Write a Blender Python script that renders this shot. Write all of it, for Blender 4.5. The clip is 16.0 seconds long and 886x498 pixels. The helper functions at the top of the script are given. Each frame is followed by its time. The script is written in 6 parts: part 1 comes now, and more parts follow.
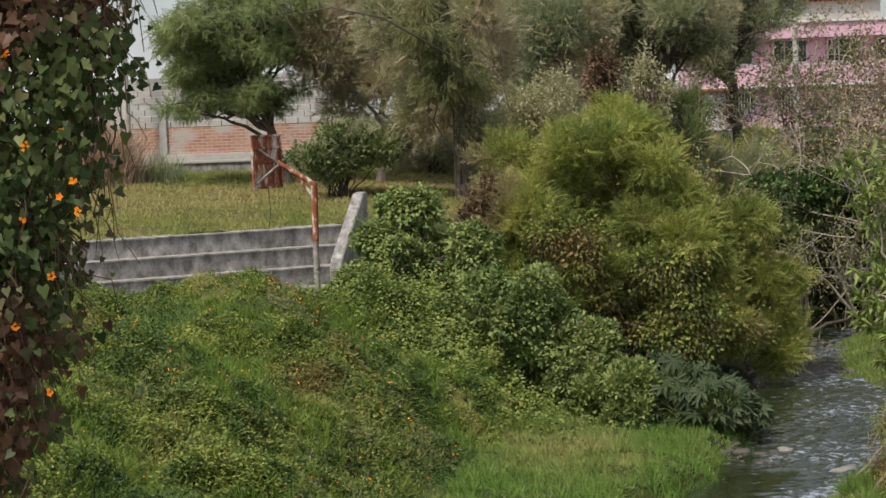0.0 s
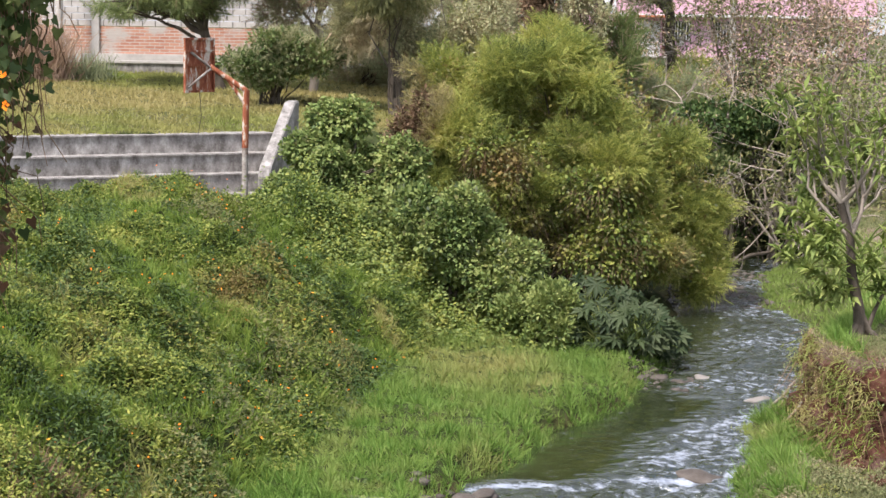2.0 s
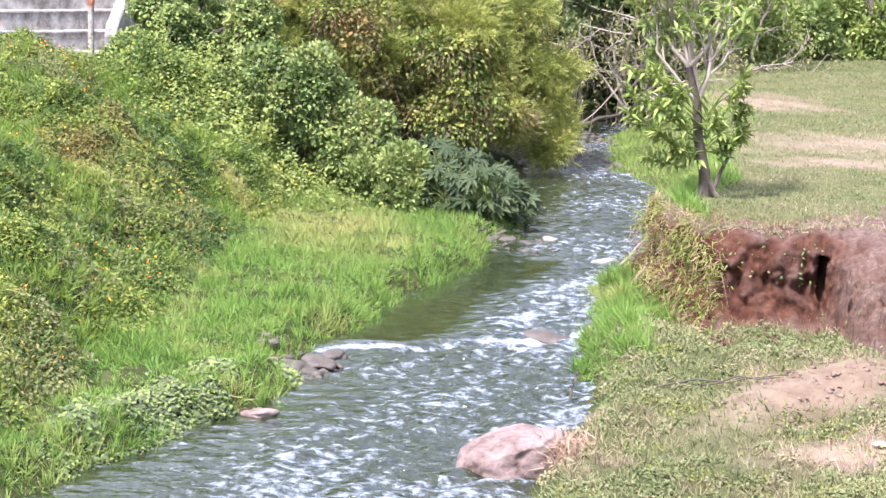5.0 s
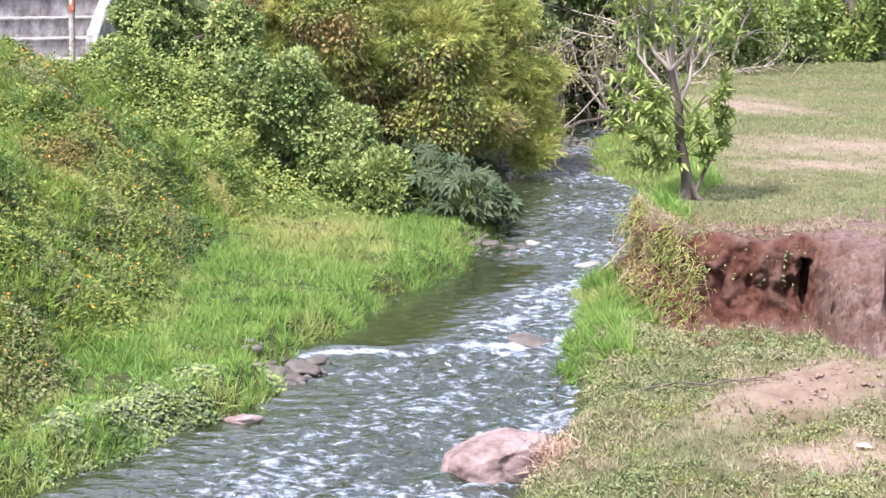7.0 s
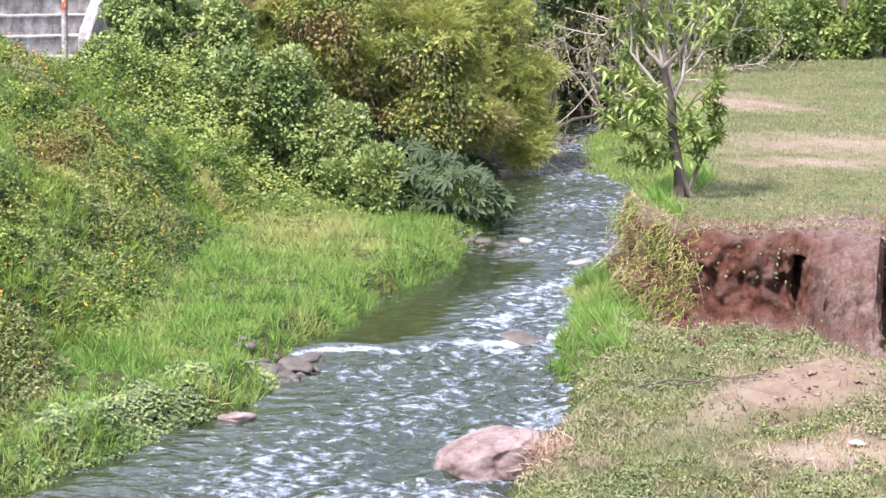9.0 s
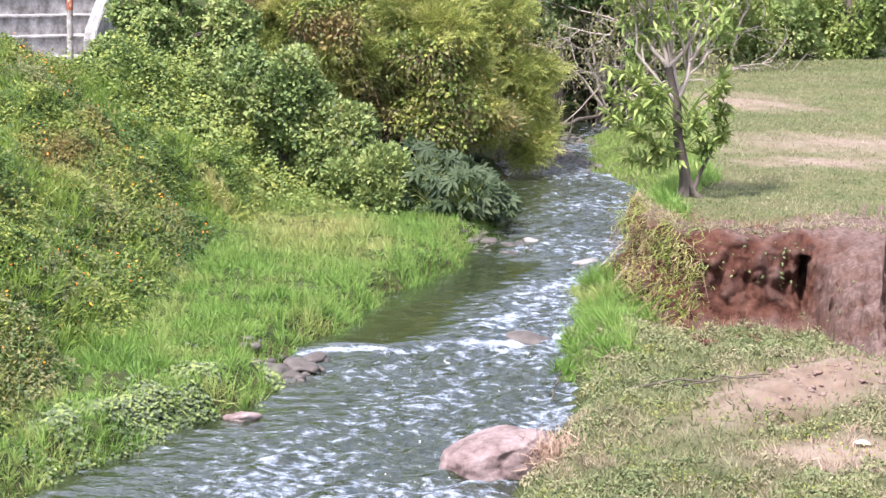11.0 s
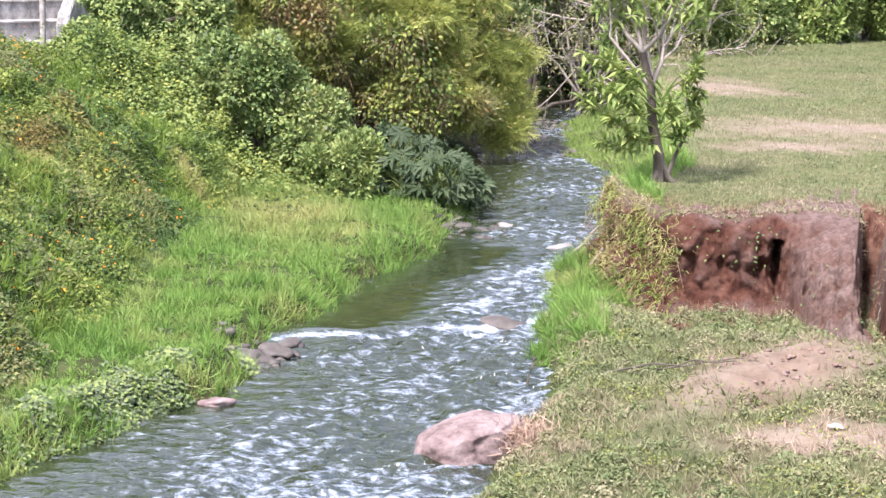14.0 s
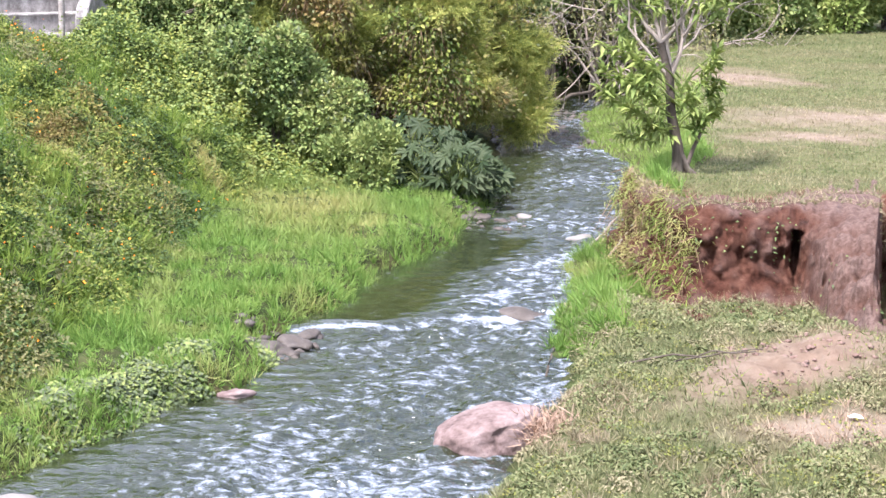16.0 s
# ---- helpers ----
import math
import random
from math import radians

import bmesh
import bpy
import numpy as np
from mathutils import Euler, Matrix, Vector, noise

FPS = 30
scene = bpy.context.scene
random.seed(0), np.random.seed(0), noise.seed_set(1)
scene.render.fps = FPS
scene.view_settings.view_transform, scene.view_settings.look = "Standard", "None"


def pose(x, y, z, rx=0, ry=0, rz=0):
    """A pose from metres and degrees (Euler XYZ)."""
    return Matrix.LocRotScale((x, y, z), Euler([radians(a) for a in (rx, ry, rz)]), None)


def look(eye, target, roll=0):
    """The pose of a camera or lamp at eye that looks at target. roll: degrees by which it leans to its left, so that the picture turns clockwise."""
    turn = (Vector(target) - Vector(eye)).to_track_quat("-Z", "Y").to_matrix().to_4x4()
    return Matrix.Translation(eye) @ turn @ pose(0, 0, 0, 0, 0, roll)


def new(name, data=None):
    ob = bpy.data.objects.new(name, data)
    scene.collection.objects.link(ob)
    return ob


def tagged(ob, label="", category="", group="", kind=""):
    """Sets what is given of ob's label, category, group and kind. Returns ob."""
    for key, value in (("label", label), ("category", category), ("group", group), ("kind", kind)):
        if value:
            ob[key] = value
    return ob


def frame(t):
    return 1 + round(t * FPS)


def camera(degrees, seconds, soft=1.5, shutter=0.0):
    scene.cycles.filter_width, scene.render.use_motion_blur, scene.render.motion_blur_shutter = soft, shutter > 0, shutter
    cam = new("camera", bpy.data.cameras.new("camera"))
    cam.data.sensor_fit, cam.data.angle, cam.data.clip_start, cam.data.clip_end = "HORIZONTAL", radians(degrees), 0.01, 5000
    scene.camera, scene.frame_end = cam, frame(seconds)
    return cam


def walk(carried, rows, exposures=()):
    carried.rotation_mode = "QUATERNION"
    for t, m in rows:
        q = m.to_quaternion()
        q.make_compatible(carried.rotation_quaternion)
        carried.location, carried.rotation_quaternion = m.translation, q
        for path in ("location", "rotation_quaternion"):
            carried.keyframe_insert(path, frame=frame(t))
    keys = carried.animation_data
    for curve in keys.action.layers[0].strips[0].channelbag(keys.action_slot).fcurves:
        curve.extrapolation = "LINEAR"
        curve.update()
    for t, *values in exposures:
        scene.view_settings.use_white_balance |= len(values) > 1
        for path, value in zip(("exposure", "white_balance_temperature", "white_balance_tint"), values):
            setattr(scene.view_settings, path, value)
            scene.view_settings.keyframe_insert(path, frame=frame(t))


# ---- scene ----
EYE = 5.0
cam = camera(26.0, 16.0, soft=1.5)
walk(cam, [
    (0.0, pose(0, 0, EYE, 85.933, 2.126, 3.251)),
    (0.5, pose(0, 0, EYE, 85.775, 0.831, 1.803)),
    (1.0, pose(0, 0, EYE, 85.647, 0.543, 1.798)),
    (1.5, pose(0, 0, EYE, 85.572, -0.018, 1.800)),
    (2.0, pose(0, 0, EYE, 83.369, -0.872, 1.357)),
    (2.5, pose(0, 0, EYE, 81.166, -1.433, 1.030)),
    (3.0, pose(0, 0, EYE, 80.355, -1.500, 0.926)),
    (3.5, pose(0, 0, EYE, 79.896, -1.575, 0.281)),
    (4.0, pose(0, 0, EYE, 79.546, -1.845, -1.223)),
    (4.5, pose(0, 0, EYE, 79.337, -1.718, -2.150)),
    (5.0, pose(0, 0, EYE, 79.335, -1.780, -3.028)),
    (7.5, pose(0, 0, EYE, 79.510, -1.451, -3.610)),
    (8.0, pose(0, 0, EYE, 79.471, -1.469, -3.646)),
    (8.5, pose(0, 0, EYE, 79.430, -1.472, -3.831)),
    (11.0, pose(0, 0, EYE, 79.414, -1.424, -3.662)),
    (11.5, pose(0, 0, EYE, 79.420, -1.403, -3.718)),
    (12.0, pose(0, 0, EYE, 79.445, -1.495, -4.226)),
    (12.5, pose(0, 0, EYE, 79.373, -1.541, -4.475)),
    (13.0, pose(0, 0, EYE, 79.129, -1.527, -4.590)),
    (13.5, pose(0, 0, EYE, 79.049, -1.506, -4.533)),
    (14.0, pose(0, 0, EYE, 78.987, -1.462, -4.431)),
    (14.5, pose(0, 0, EYE, 78.929, -1.406, -4.404)),
    (15.0, pose(0, 0, EYE, 78.844, -1.297, -4.249)),
    (15.5, pose(0, 0, EYE, 78.781, -1.228, -4.061)),
    (16.0, pose(0, 0, EYE, 78.716, -1.216, -3.906))
], exposures=[(0.0, -0.40, 6700, 11), (0.5, -0.10, 6700, 11), (1.5, -0.15, 6700, 11), (2.0, 0.35, 6450, 17), (2.5, 0.75, 6350, 18), (3.0, 1.01, 6250, 18), (4.0, 0.99, 6050, 20), (4.5, 1.03, 6000, 21), (5.0, 1.28, 5950, 22), (8.0, 1.08, 5950, 22), (13.0, 1.10, 5950, 22), (16.0, 1.13, 5950, 22)])

# ---- world and sun ----
SUN_FROM = Vector((-0.36, -0.42, 0.84)).normalized()
world = bpy.data.worlds.new("sky")
scene.world = world
world.use_nodes = True
wn, wl = world.node_tree.nodes, world.node_tree.links
wn.clear()
w_out, w_bg = wn.new("ShaderNodeOutputWorld"), wn.new("ShaderNodeBackground")
w_sky = wn.new("ShaderNodeTexSky")
w_sky.sky_type, w_sky.sun_disc = "NISHITA", False
w_sky.sun_elevation = math.asin(SUN_FROM.z)
w_sky.sun_rotation = math.atan2(SUN_FROM.x, SUN_FROM.y)
w_coord, w_noise, w_ramp, w_mix = (wn.new(k) for k in ("ShaderNodeTexCoord", "ShaderNodeTexNoise", "ShaderNodeValToRGB", "ShaderNodeMixRGB"))
w_noise.inputs["Scale"].default_value, w_noise.inputs["Detail"].default_value = 2.6, 6.0
w_ramp.color_ramp.elements[0].position, w_ramp.color_ramp.elements[1].position = 0.41, 0.62
w_mix.inputs["Color2"].default_value = (14.6, 15.3, 16.8, 1)
wl.new(w_coord.outputs["Generated"], w_noise.inputs["Vector"])
wl.new(w_noise.outputs["Fac"], w_ramp.inputs["Fac"])
wl.new(w_ramp.outputs["Color"], w_mix.inputs["Fac"])
wl.new(w_sky.outputs["Color"], w_mix.inputs["Color1"])
wl.new(w_mix.outputs["Color"], w_bg.inputs["Color"])
w_bg.inputs["Strength"].default_value = 0.088
wl.new(w_bg.outputs["Background"], w_out.inputs["Surface"])

sun = new("sun", bpy.data.lights.new("sun", "SUN"))
sun.data.energy, sun.data.angle, sun.data.color = 5.0, radians(9.0), (1.0, 0.95, 0.87)
sun.matrix_world = look(SUN_FROM * 60, (0, 0, 0))


# ---- materials ----
def material(name, rough=0.8, metal=0.0, spec=0.3):
    m = bpy.data.materials.new(name)
    m.use_nodes = True
    b = m.node_tree.nodes["Principled BSDF"]
    b.inputs["Roughness"].default_value, b.inputs["Metallic"].default_value = rough, metal
    b.inputs["Specular IOR Level"].default_value = spec
    return m, m.node_tree.nodes, m.node_tree.links, b


def ramp(nodes, cols, stops=None):
    r = nodes.new("ShaderNodeValToRGB")
    e = r.color_ramp.elements
    stops = stops or [i / max(1, len(cols) - 1) for i in range(len(cols))]
    while len(e) < len(cols):
        e.new(0.5)
    for i, (c, s) in enumerate(zip(cols, stops)):
        e[i].position, e[i].color = s, (*c, 1)
    return r


def foliage(name, cols, dry=None, through_light=0.3, rough=0.55):
    """Leaf material: colour differs leaf by leaf and in drifts; the mesh attribute tone leads to the dry colours."""
    cols, dry = [[(r * 1.66 + 0.004, g * 1.50 + 0.003, b * 1.6 + 0.005) for r, g, b in c] if c else None for c in (cols, dry)]
    m, n, l, b = material(name, rough, 0, 0.22)
    geo = n.new("ShaderNodeNewGeometry")
    tex = n.new("ShaderNodeTexNoise")
    tex.inputs["Scale"].default_value, tex.inputs["Detail"].default_value, tex.inputs["Roughness"].default_value = 1.1, 5.0, 0.6
    co = n.new("ShaderNodeTexCoord")
    l.new(co.outputs["Object"], tex.inputs["Vector"])
    add = n.new("ShaderNodeMath")
    add.operation = "MULTIPLY_ADD"
    add.inputs[1].default_value, add.inputs[2].default_value = 0.62, 0.0
    l.new(geo.outputs["Random Per Island"], add.inputs[0])
    add2 = n.new("ShaderNodeMath")
    add2.operation = "MULTIPLY_ADD"
    add2.inputs[1].default_value = 1.3
    l.new(tex.outputs["Fac"], add2.inputs[0])
    l.new(add.outputs[0], add2.inputs[2])
    sub = n.new("ShaderNodeMath")
    sub.operation = "SUBTRACT"
    sub.inputs[1].default_value = 0.45
    l.new(add2.outputs[0], sub.inputs[0])
    r = ramp(n, cols)
    l.new(sub.outputs[0], r.inputs["Fac"])
    col = r.outputs["Color"]
    if dry:
        at = n.new("ShaderNodeAttribute")
        at.attribute_name = "tone"
        mix = n.new("ShaderNodeMixRGB")
        r2 = ramp(n, dry)
        l.new(geo.outputs["Random Per Island"], r2.inputs["Fac"])
        l.new(at.outputs["Fac"], mix.inputs["Fac"])
        l.new(col, mix.inputs["Color1"])
        l.new(r2.outputs["Color"], mix.inputs["Color2"])
        col = mix.outputs["Color"]
    l.new(col, b.inputs["Base Color"])
    tr = n.new("ShaderNodeBsdfTranslucent")
    l.new(col, tr.inputs["Color"])
    ms = n.new("ShaderNodeMixShader")
    ms.inputs["Fac"].default_value = through_light
    l.new(b.outputs["BSDF"], ms.inputs[1])
    l.new(tr.outputs["BSDF"], ms.inputs[2])
    l.new(ms.outputs["Shader"], n["Material Output"].inputs["Surface"])
    return m


def solid(name, cols, scale=6.0, rough=0.85, bump=0.3, metal=0.0, fine=60.0, stops=None, spec=0.25, streak=1.0):
    """Mottled surface: colours by noise at two scales, with relief."""
    m, n, l, b = material(name, rough, metal, spec)
    co, mp = n.new("ShaderNodeTexCoord"), n.new("ShaderNodeMapping")
    mp.inputs["Scale"].default_value = (1, 1, streak)
    l.new(co.outputs["Object"], mp.inputs["Vector"])
    a, c = n.new("ShaderNodeTexNoise"), n.new("ShaderNodeTexNoise")
    a.inputs["Scale"].default_value, a.inputs["Detail"].default_value, a.inputs["Roughness"].default_value = scale, 8, 0.65
    c.inputs["Scale"].default_value, c.inputs["Detail"].default_value = fine, 4
    l.new(mp.outputs["Vector"], a.inputs["Vector"])
    l.new(co.outputs["Object"], c.inputs["Vector"])
    mx = n.new("ShaderNodeMath")
    mx.operation = "MULTIPLY_ADD"
    mx.inputs[1].default_value = 0.3
    l.new(c.outputs["Fac"], mx.inputs[0])
    ms = n.new("ShaderNodeMath")
    ms.operation = "MULTIPLY_ADD"
    ms.inputs[1].default_value, ms.inputs[2].default_value = 1.3, -0.3
    l.new(a.outputs["Fac"], ms.inputs[0])
    l.new(ms.outputs[0], mx.inputs[2])
    r = ramp(n, cols, stops)
    l.new(mx.outputs[0], r.inputs["Fac"])
    l.new(r.outputs["Color"], b.inputs["Base Color"])
    bp = n.new("ShaderNodeBump")
    bp.inputs["Strength"].default_value, bp.inputs["Distance"].default_value = bump, 0.03
    l.new(mx.outputs[0], bp.inputs["Height"])
    l.new(bp.outputs["Normal"], b.inputs["Normal"])
    return m


GRASS = foliage("meadow_grass", [(0.030, 0.067, 0.009), (0.077, 0.143, 0.019), (0.138, 0.214, 0.034), (0.220, 0.270, 0.063)], [(0.245, 0.224, 0.081), (0.316, 0.291, 0.125), (0.214, 0.209, 0.068)])
LUSH = foliage("lush_grass", [(0.042, 0.098, 0.013), (0.079, 0.165, 0.026), (0.125, 0.221, 0.041), (0.176, 0.258, 0.060)], [(0.231, 0.237, 0.075), (0.277, 0.288, 0.105), (0.185, 0.226, 0.060)])
TURF = foliage("short_turf", [(0.035, 0.062, 0.018), (0.085, 0.118, 0.04), (0.14, 0.165, 0.066), (0.205, 0.2, 0.105)], [(0.16, 0.125, 0.08), (0.24, 0.195, 0.13), (0.3, 0.26, 0.17)], 0.2)
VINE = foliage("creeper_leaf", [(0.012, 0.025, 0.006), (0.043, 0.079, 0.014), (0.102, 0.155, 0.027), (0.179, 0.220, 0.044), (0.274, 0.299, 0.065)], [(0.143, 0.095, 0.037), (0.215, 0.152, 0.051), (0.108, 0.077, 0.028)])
YELLOWISH = foliage("yellow_creeper_leaf", [(0.050, 0.076, 0.030), (0.113, 0.133, 0.050), (0.203, 0.202, 0.075)])
CYPRESS = foliage("feathery_leaf", [(0.035, 0.061, 0.019), (0.131, 0.182, 0.041), (0.248, 0.293, 0.068), (0.383, 0.385, 0.122)], [(0.166, 0.120, 0.090), (0.271, 0.197, 0.142), (0.241, 0.197, 0.112)], 0.38)
PINE = foliage("dark_needles", [(0.062, 0.096, 0.048), (0.194, 0.240, 0.124), (0.359, 0.410, 0.225)], [(0.349, 0.300, 0.188), (0.542, 0.480, 0.319), (0.310, 0.300, 0.169)], 0.42)
PEPPER = foliage("fine_green_leaf", [(0.056, 0.098, 0.039), (0.162, 0.224, 0.086), (0.292, 0.344, 0.143)], None, 0.45)
ROUND = foliage("glossy_bush_leaf", [(0.036, 0.067, 0.023), (0.096, 0.147, 0.046), (0.180, 0.230, 0.081)], None, 0.3, 0.45)
BRIGHT = foliage("bright_leaf", [(0.058, 0.108, 0.030), (0.114, 0.178, 0.050), (0.168, 0.227, 0.064), (0.220, 0.265, 0.085)])
GREYGREEN = foliage("grey_green_leaf", [(0.031, 0.055, 0.023), (0.082, 0.118, 0.052), (0.144, 0.180, 0.094)])
LANCE = foliage("lance_leaf", [(0.062, 0.115, 0.024), (0.156, 0.224, 0.054), (0.275, 0.328, 0.108)], None, 0.35)
CASTOR = foliage("castor_leaf", [(0.014, 0.031, 0.011), (0.040, 0.065, 0.024), (0.079, 0.105, 0.048)])
DRYVINE = foliage("withered_creeper", [(0.041, 0.031, 0.017), (0.110, 0.079, 0.042), (0.207, 0.152, 0.088)], None, 0.1, 0.9)
STRAW = foliage("dry_stalk", [(0.16, 0.12, 0.08), (0.27, 0.21, 0.14), (0.36, 0.3, 0.2)], None, 0.1, 0.9)
HEART = foliage("heart_leaf", [(0.012, 0.03, 0.008), (0.035, 0.065, 0.016), (0.075, 0.11, 0.03), (0.13, 0.16, 0.045)], [(0.07, 0.035, 0.02), (0.12, 0.06, 0.032), (0.04, 0.022, 0.015)], 0.25, 0.5)
# Dark creeper leaf, also used where shade among leaves is put into colour.
DARKVINE_SHADE = foliage("dark_creeper_and_shade_leaf", [(0.010, 0.026, 0.007), (0.027, 0.056, 0.014), (0.056, 0.101, 0.025), (0.102, 0.141, 0.041)], None, 0.2)
SAGE = foliage("pale_sage_leaf", [(0.120, 0.150, 0.072), (0.270, 0.300, 0.158), (0.420, 0.427, 0.259)], [(0.300, 0.256, 0.173), (0.450, 0.390, 0.274), (0.300, 0.270, 0.173)], 0.45)
PETAL = foliage("orange_petal", [(0.75, 0.16, 0.01), (0.85, 0.26, 0.015), (0.85, 0.40, 0.03)], None, 0.3)
BARK = solid("bark", [(0.045, 0.035, 0.028), (0.11, 0.09, 0.07), (0.19, 0.165, 0.135)], 9, 0.95, 0.8, fine=40, streak=0.25)
PALEBARK = solid("pale_bark", [(0.175, 0.144, 0.112), (0.338, 0.288, 0.237), (0.475, 0.425, 0.362)], 9, 0.95, 0.6, streak=0.3)
CONCRETE = solid("weathered_concrete", [(0.14, 0.128, 0.115), (0.25, 0.236, 0.22), (0.34, 0.322, 0.302), (0.52, 0.5, 0.475)], 4.5, 0.92, 0.35, fine=30, stops=[0.3, 0.44, 0.58, 0.76], streak=0.6)
MORTAR = solid("grey_render", [(0.34, 0.31, 0.285), (0.5, 0.47, 0.44), (0.62, 0.60, 0.57)], 2.6, 0.92, 0.3, fine=25)
RUST = solid("flaking_white_paint_on_rust", [(0.16, 0.045, 0.025), (0.30, 0.09, 0.045), (0.40, 0.17, 0.09), (0.62, 0.56, 0.48)], 5.5, 0.85, 0.4, stops=[0.3, 0.46, 0.55, 0.6], streak=0.35)
WHITEPAINT = solid("worn_white_pole_paint", [(0.16, 0.09, 0.06), (0.30, 0.27, 0.24), (0.46, 0.43, 0.39)], 7, 0.8, 0.4, stops=[0.3, 0.48, 0.75])
STONE = solid("river_stone", [(0.04, 0.033, 0.028), (0.10, 0.085, 0.072), (0.20, 0.175, 0.155)], 5, 0.6, 0.5)
PINKSTONE = solid("pinkish_boulder", [(0.089, 0.061, 0.054), (0.180, 0.128, 0.115), (0.245, 0.184, 0.168), (0.302, 0.249, 0.233)], 2.8, 0.85, 0.8, fine=22, stops=[0.25, 0.42, 0.58, 0.78])
PALESTONE = solid("pale_stone", [(0.202, 0.184, 0.166), (0.302, 0.281, 0.259)], 6, 0.8, 0.3)
MUD = solid("crumbly_red_earth", [(0.03, 0.013, 0.009), (0.085, 0.037, 0.024), (0.15, 0.08, 0.056), (0.22, 0.145, 0.11)], 2.6, 0.98, 1.0, fine=24, stops=[0.2, 0.42, 0.6, 0.82])
PALEMUD = solid("dry_pinkish_earth", [(0.14, 0.09, 0.07), (0.23, 0.155, 0.125), (0.30, 0.22, 0.18)], 3.4, 0.98, 0.9, fine=30)
PINK = solid("pink_wall_paint", [(0.62, 0.35, 0.46), (0.78, 0.47, 0.58), (0.82, 0.54, 0.64)], 0.7, 0.85, 0.1, fine=9)
WHITE = solid("white_paint", [(0.6, 0.58, 0.56), (0.8, 0.79, 0.77)], 1.2, 0.7, 0.1)
DARKGLASS = solid("dark_window_glass", [(0.02, 0.022, 0.025), (0.04, 0.045, 0.05)], 0.6, 0.12, 0.0, spec=0.6)
MAROON = solid("maroon_wood", [(0.1, 0.03, 0.03), (0.18, 0.06, 0.055)], 3, 0.6, 0.1)
ROOFTILE = solid("terracotta_roof", [(0.33, 0.1, 0.05), (0.52, 0.19, 0.1), (0.6, 0.27, 0.16)], 3, 0.9, 0.4)
STEEL = solid("dull_galvanised_sheet", [(0.3, 0.33, 0.36), (0.45, 0.48, 0.5)], 2, 0.5, 0.1, metal=0.3)
BLACK = solid("black_cable", [(0.015, 0.015, 0.015), (0.03, 0.03, 0.03)], 5, 0.6, 0.0)
PLASTIC = solid("white_plastic_litter", [(0.6, 0.6, 0.58), (0.8, 0.8, 0.78)], 9, 0.4, 0.2)


def brick_material():
    m, n, l, b = material("brick_and_block_masonry", 0.92)
    co, sep, cmb = n.new("ShaderNodeTexCoord"), n.new("ShaderNodeSeparateXYZ"), n.new("ShaderNodeCombineXYZ")
    l.new(co.outputs["Object"], sep.inputs[0])
    l.new(sep.outputs["X"], cmb.inputs["X"])
    l.new(sep.outputs["Z"], cmb.inputs["Y"])
    br = n.new("ShaderNodeTexBrick")
    br.inputs["Scale"].default_value = 1.0
    br.inputs["Brick Width"].default_value, br.inputs["Row Height"].default_value, br.inputs["Mortar Size"].default_value = 0.30, 0.095, 0.012
    br.inputs["Color1"].default_value, br.inputs["Color2"].default_value, br.inputs["Mortar"].default_value = (0.42, 0.19, 0.13, 1), (0.55, 0.29, 0.2, 1), (0.55, 0.48, 0.43, 1)
    l.new(cmb.outputs[0], br.inputs["Vector"])
    ns = n.new("ShaderNodeTexNoise")
    ns.inputs["Scale"].default_value, ns.inputs["Detail"].default_value = 1.6, 6
    l.new(co.outputs["Object"], ns.inputs["Vector"])
    r = ramp(n, [(0, 0, 0), (1, 1, 1)], [0.5, 0.66])
    l.new(ns.outputs["Fac"], r.inputs["Fac"])
    mx = n.new("ShaderNodeMixRGB")
    mx.inputs["Color2"].default_value = (0.5, 0.45, 0.41, 1)
    l.new(r.outputs["Color"], mx.inputs["Fac"])
    l.new(br.outputs["Color"], mx.inputs["Color1"])
    l.new(mx.outputs["Color"], b.inputs["Base Color"])
    bp = n.new("ShaderNodeBump")
    bp.inputs["Distance"].default_value = 0.02
    l.new(br.outputs["Fac"], bp.inputs["Height"])
    bp.invert = True
    l.new(bp.outputs["Normal"], b.inputs["Normal"])
    return m


BRICK = brick_material()


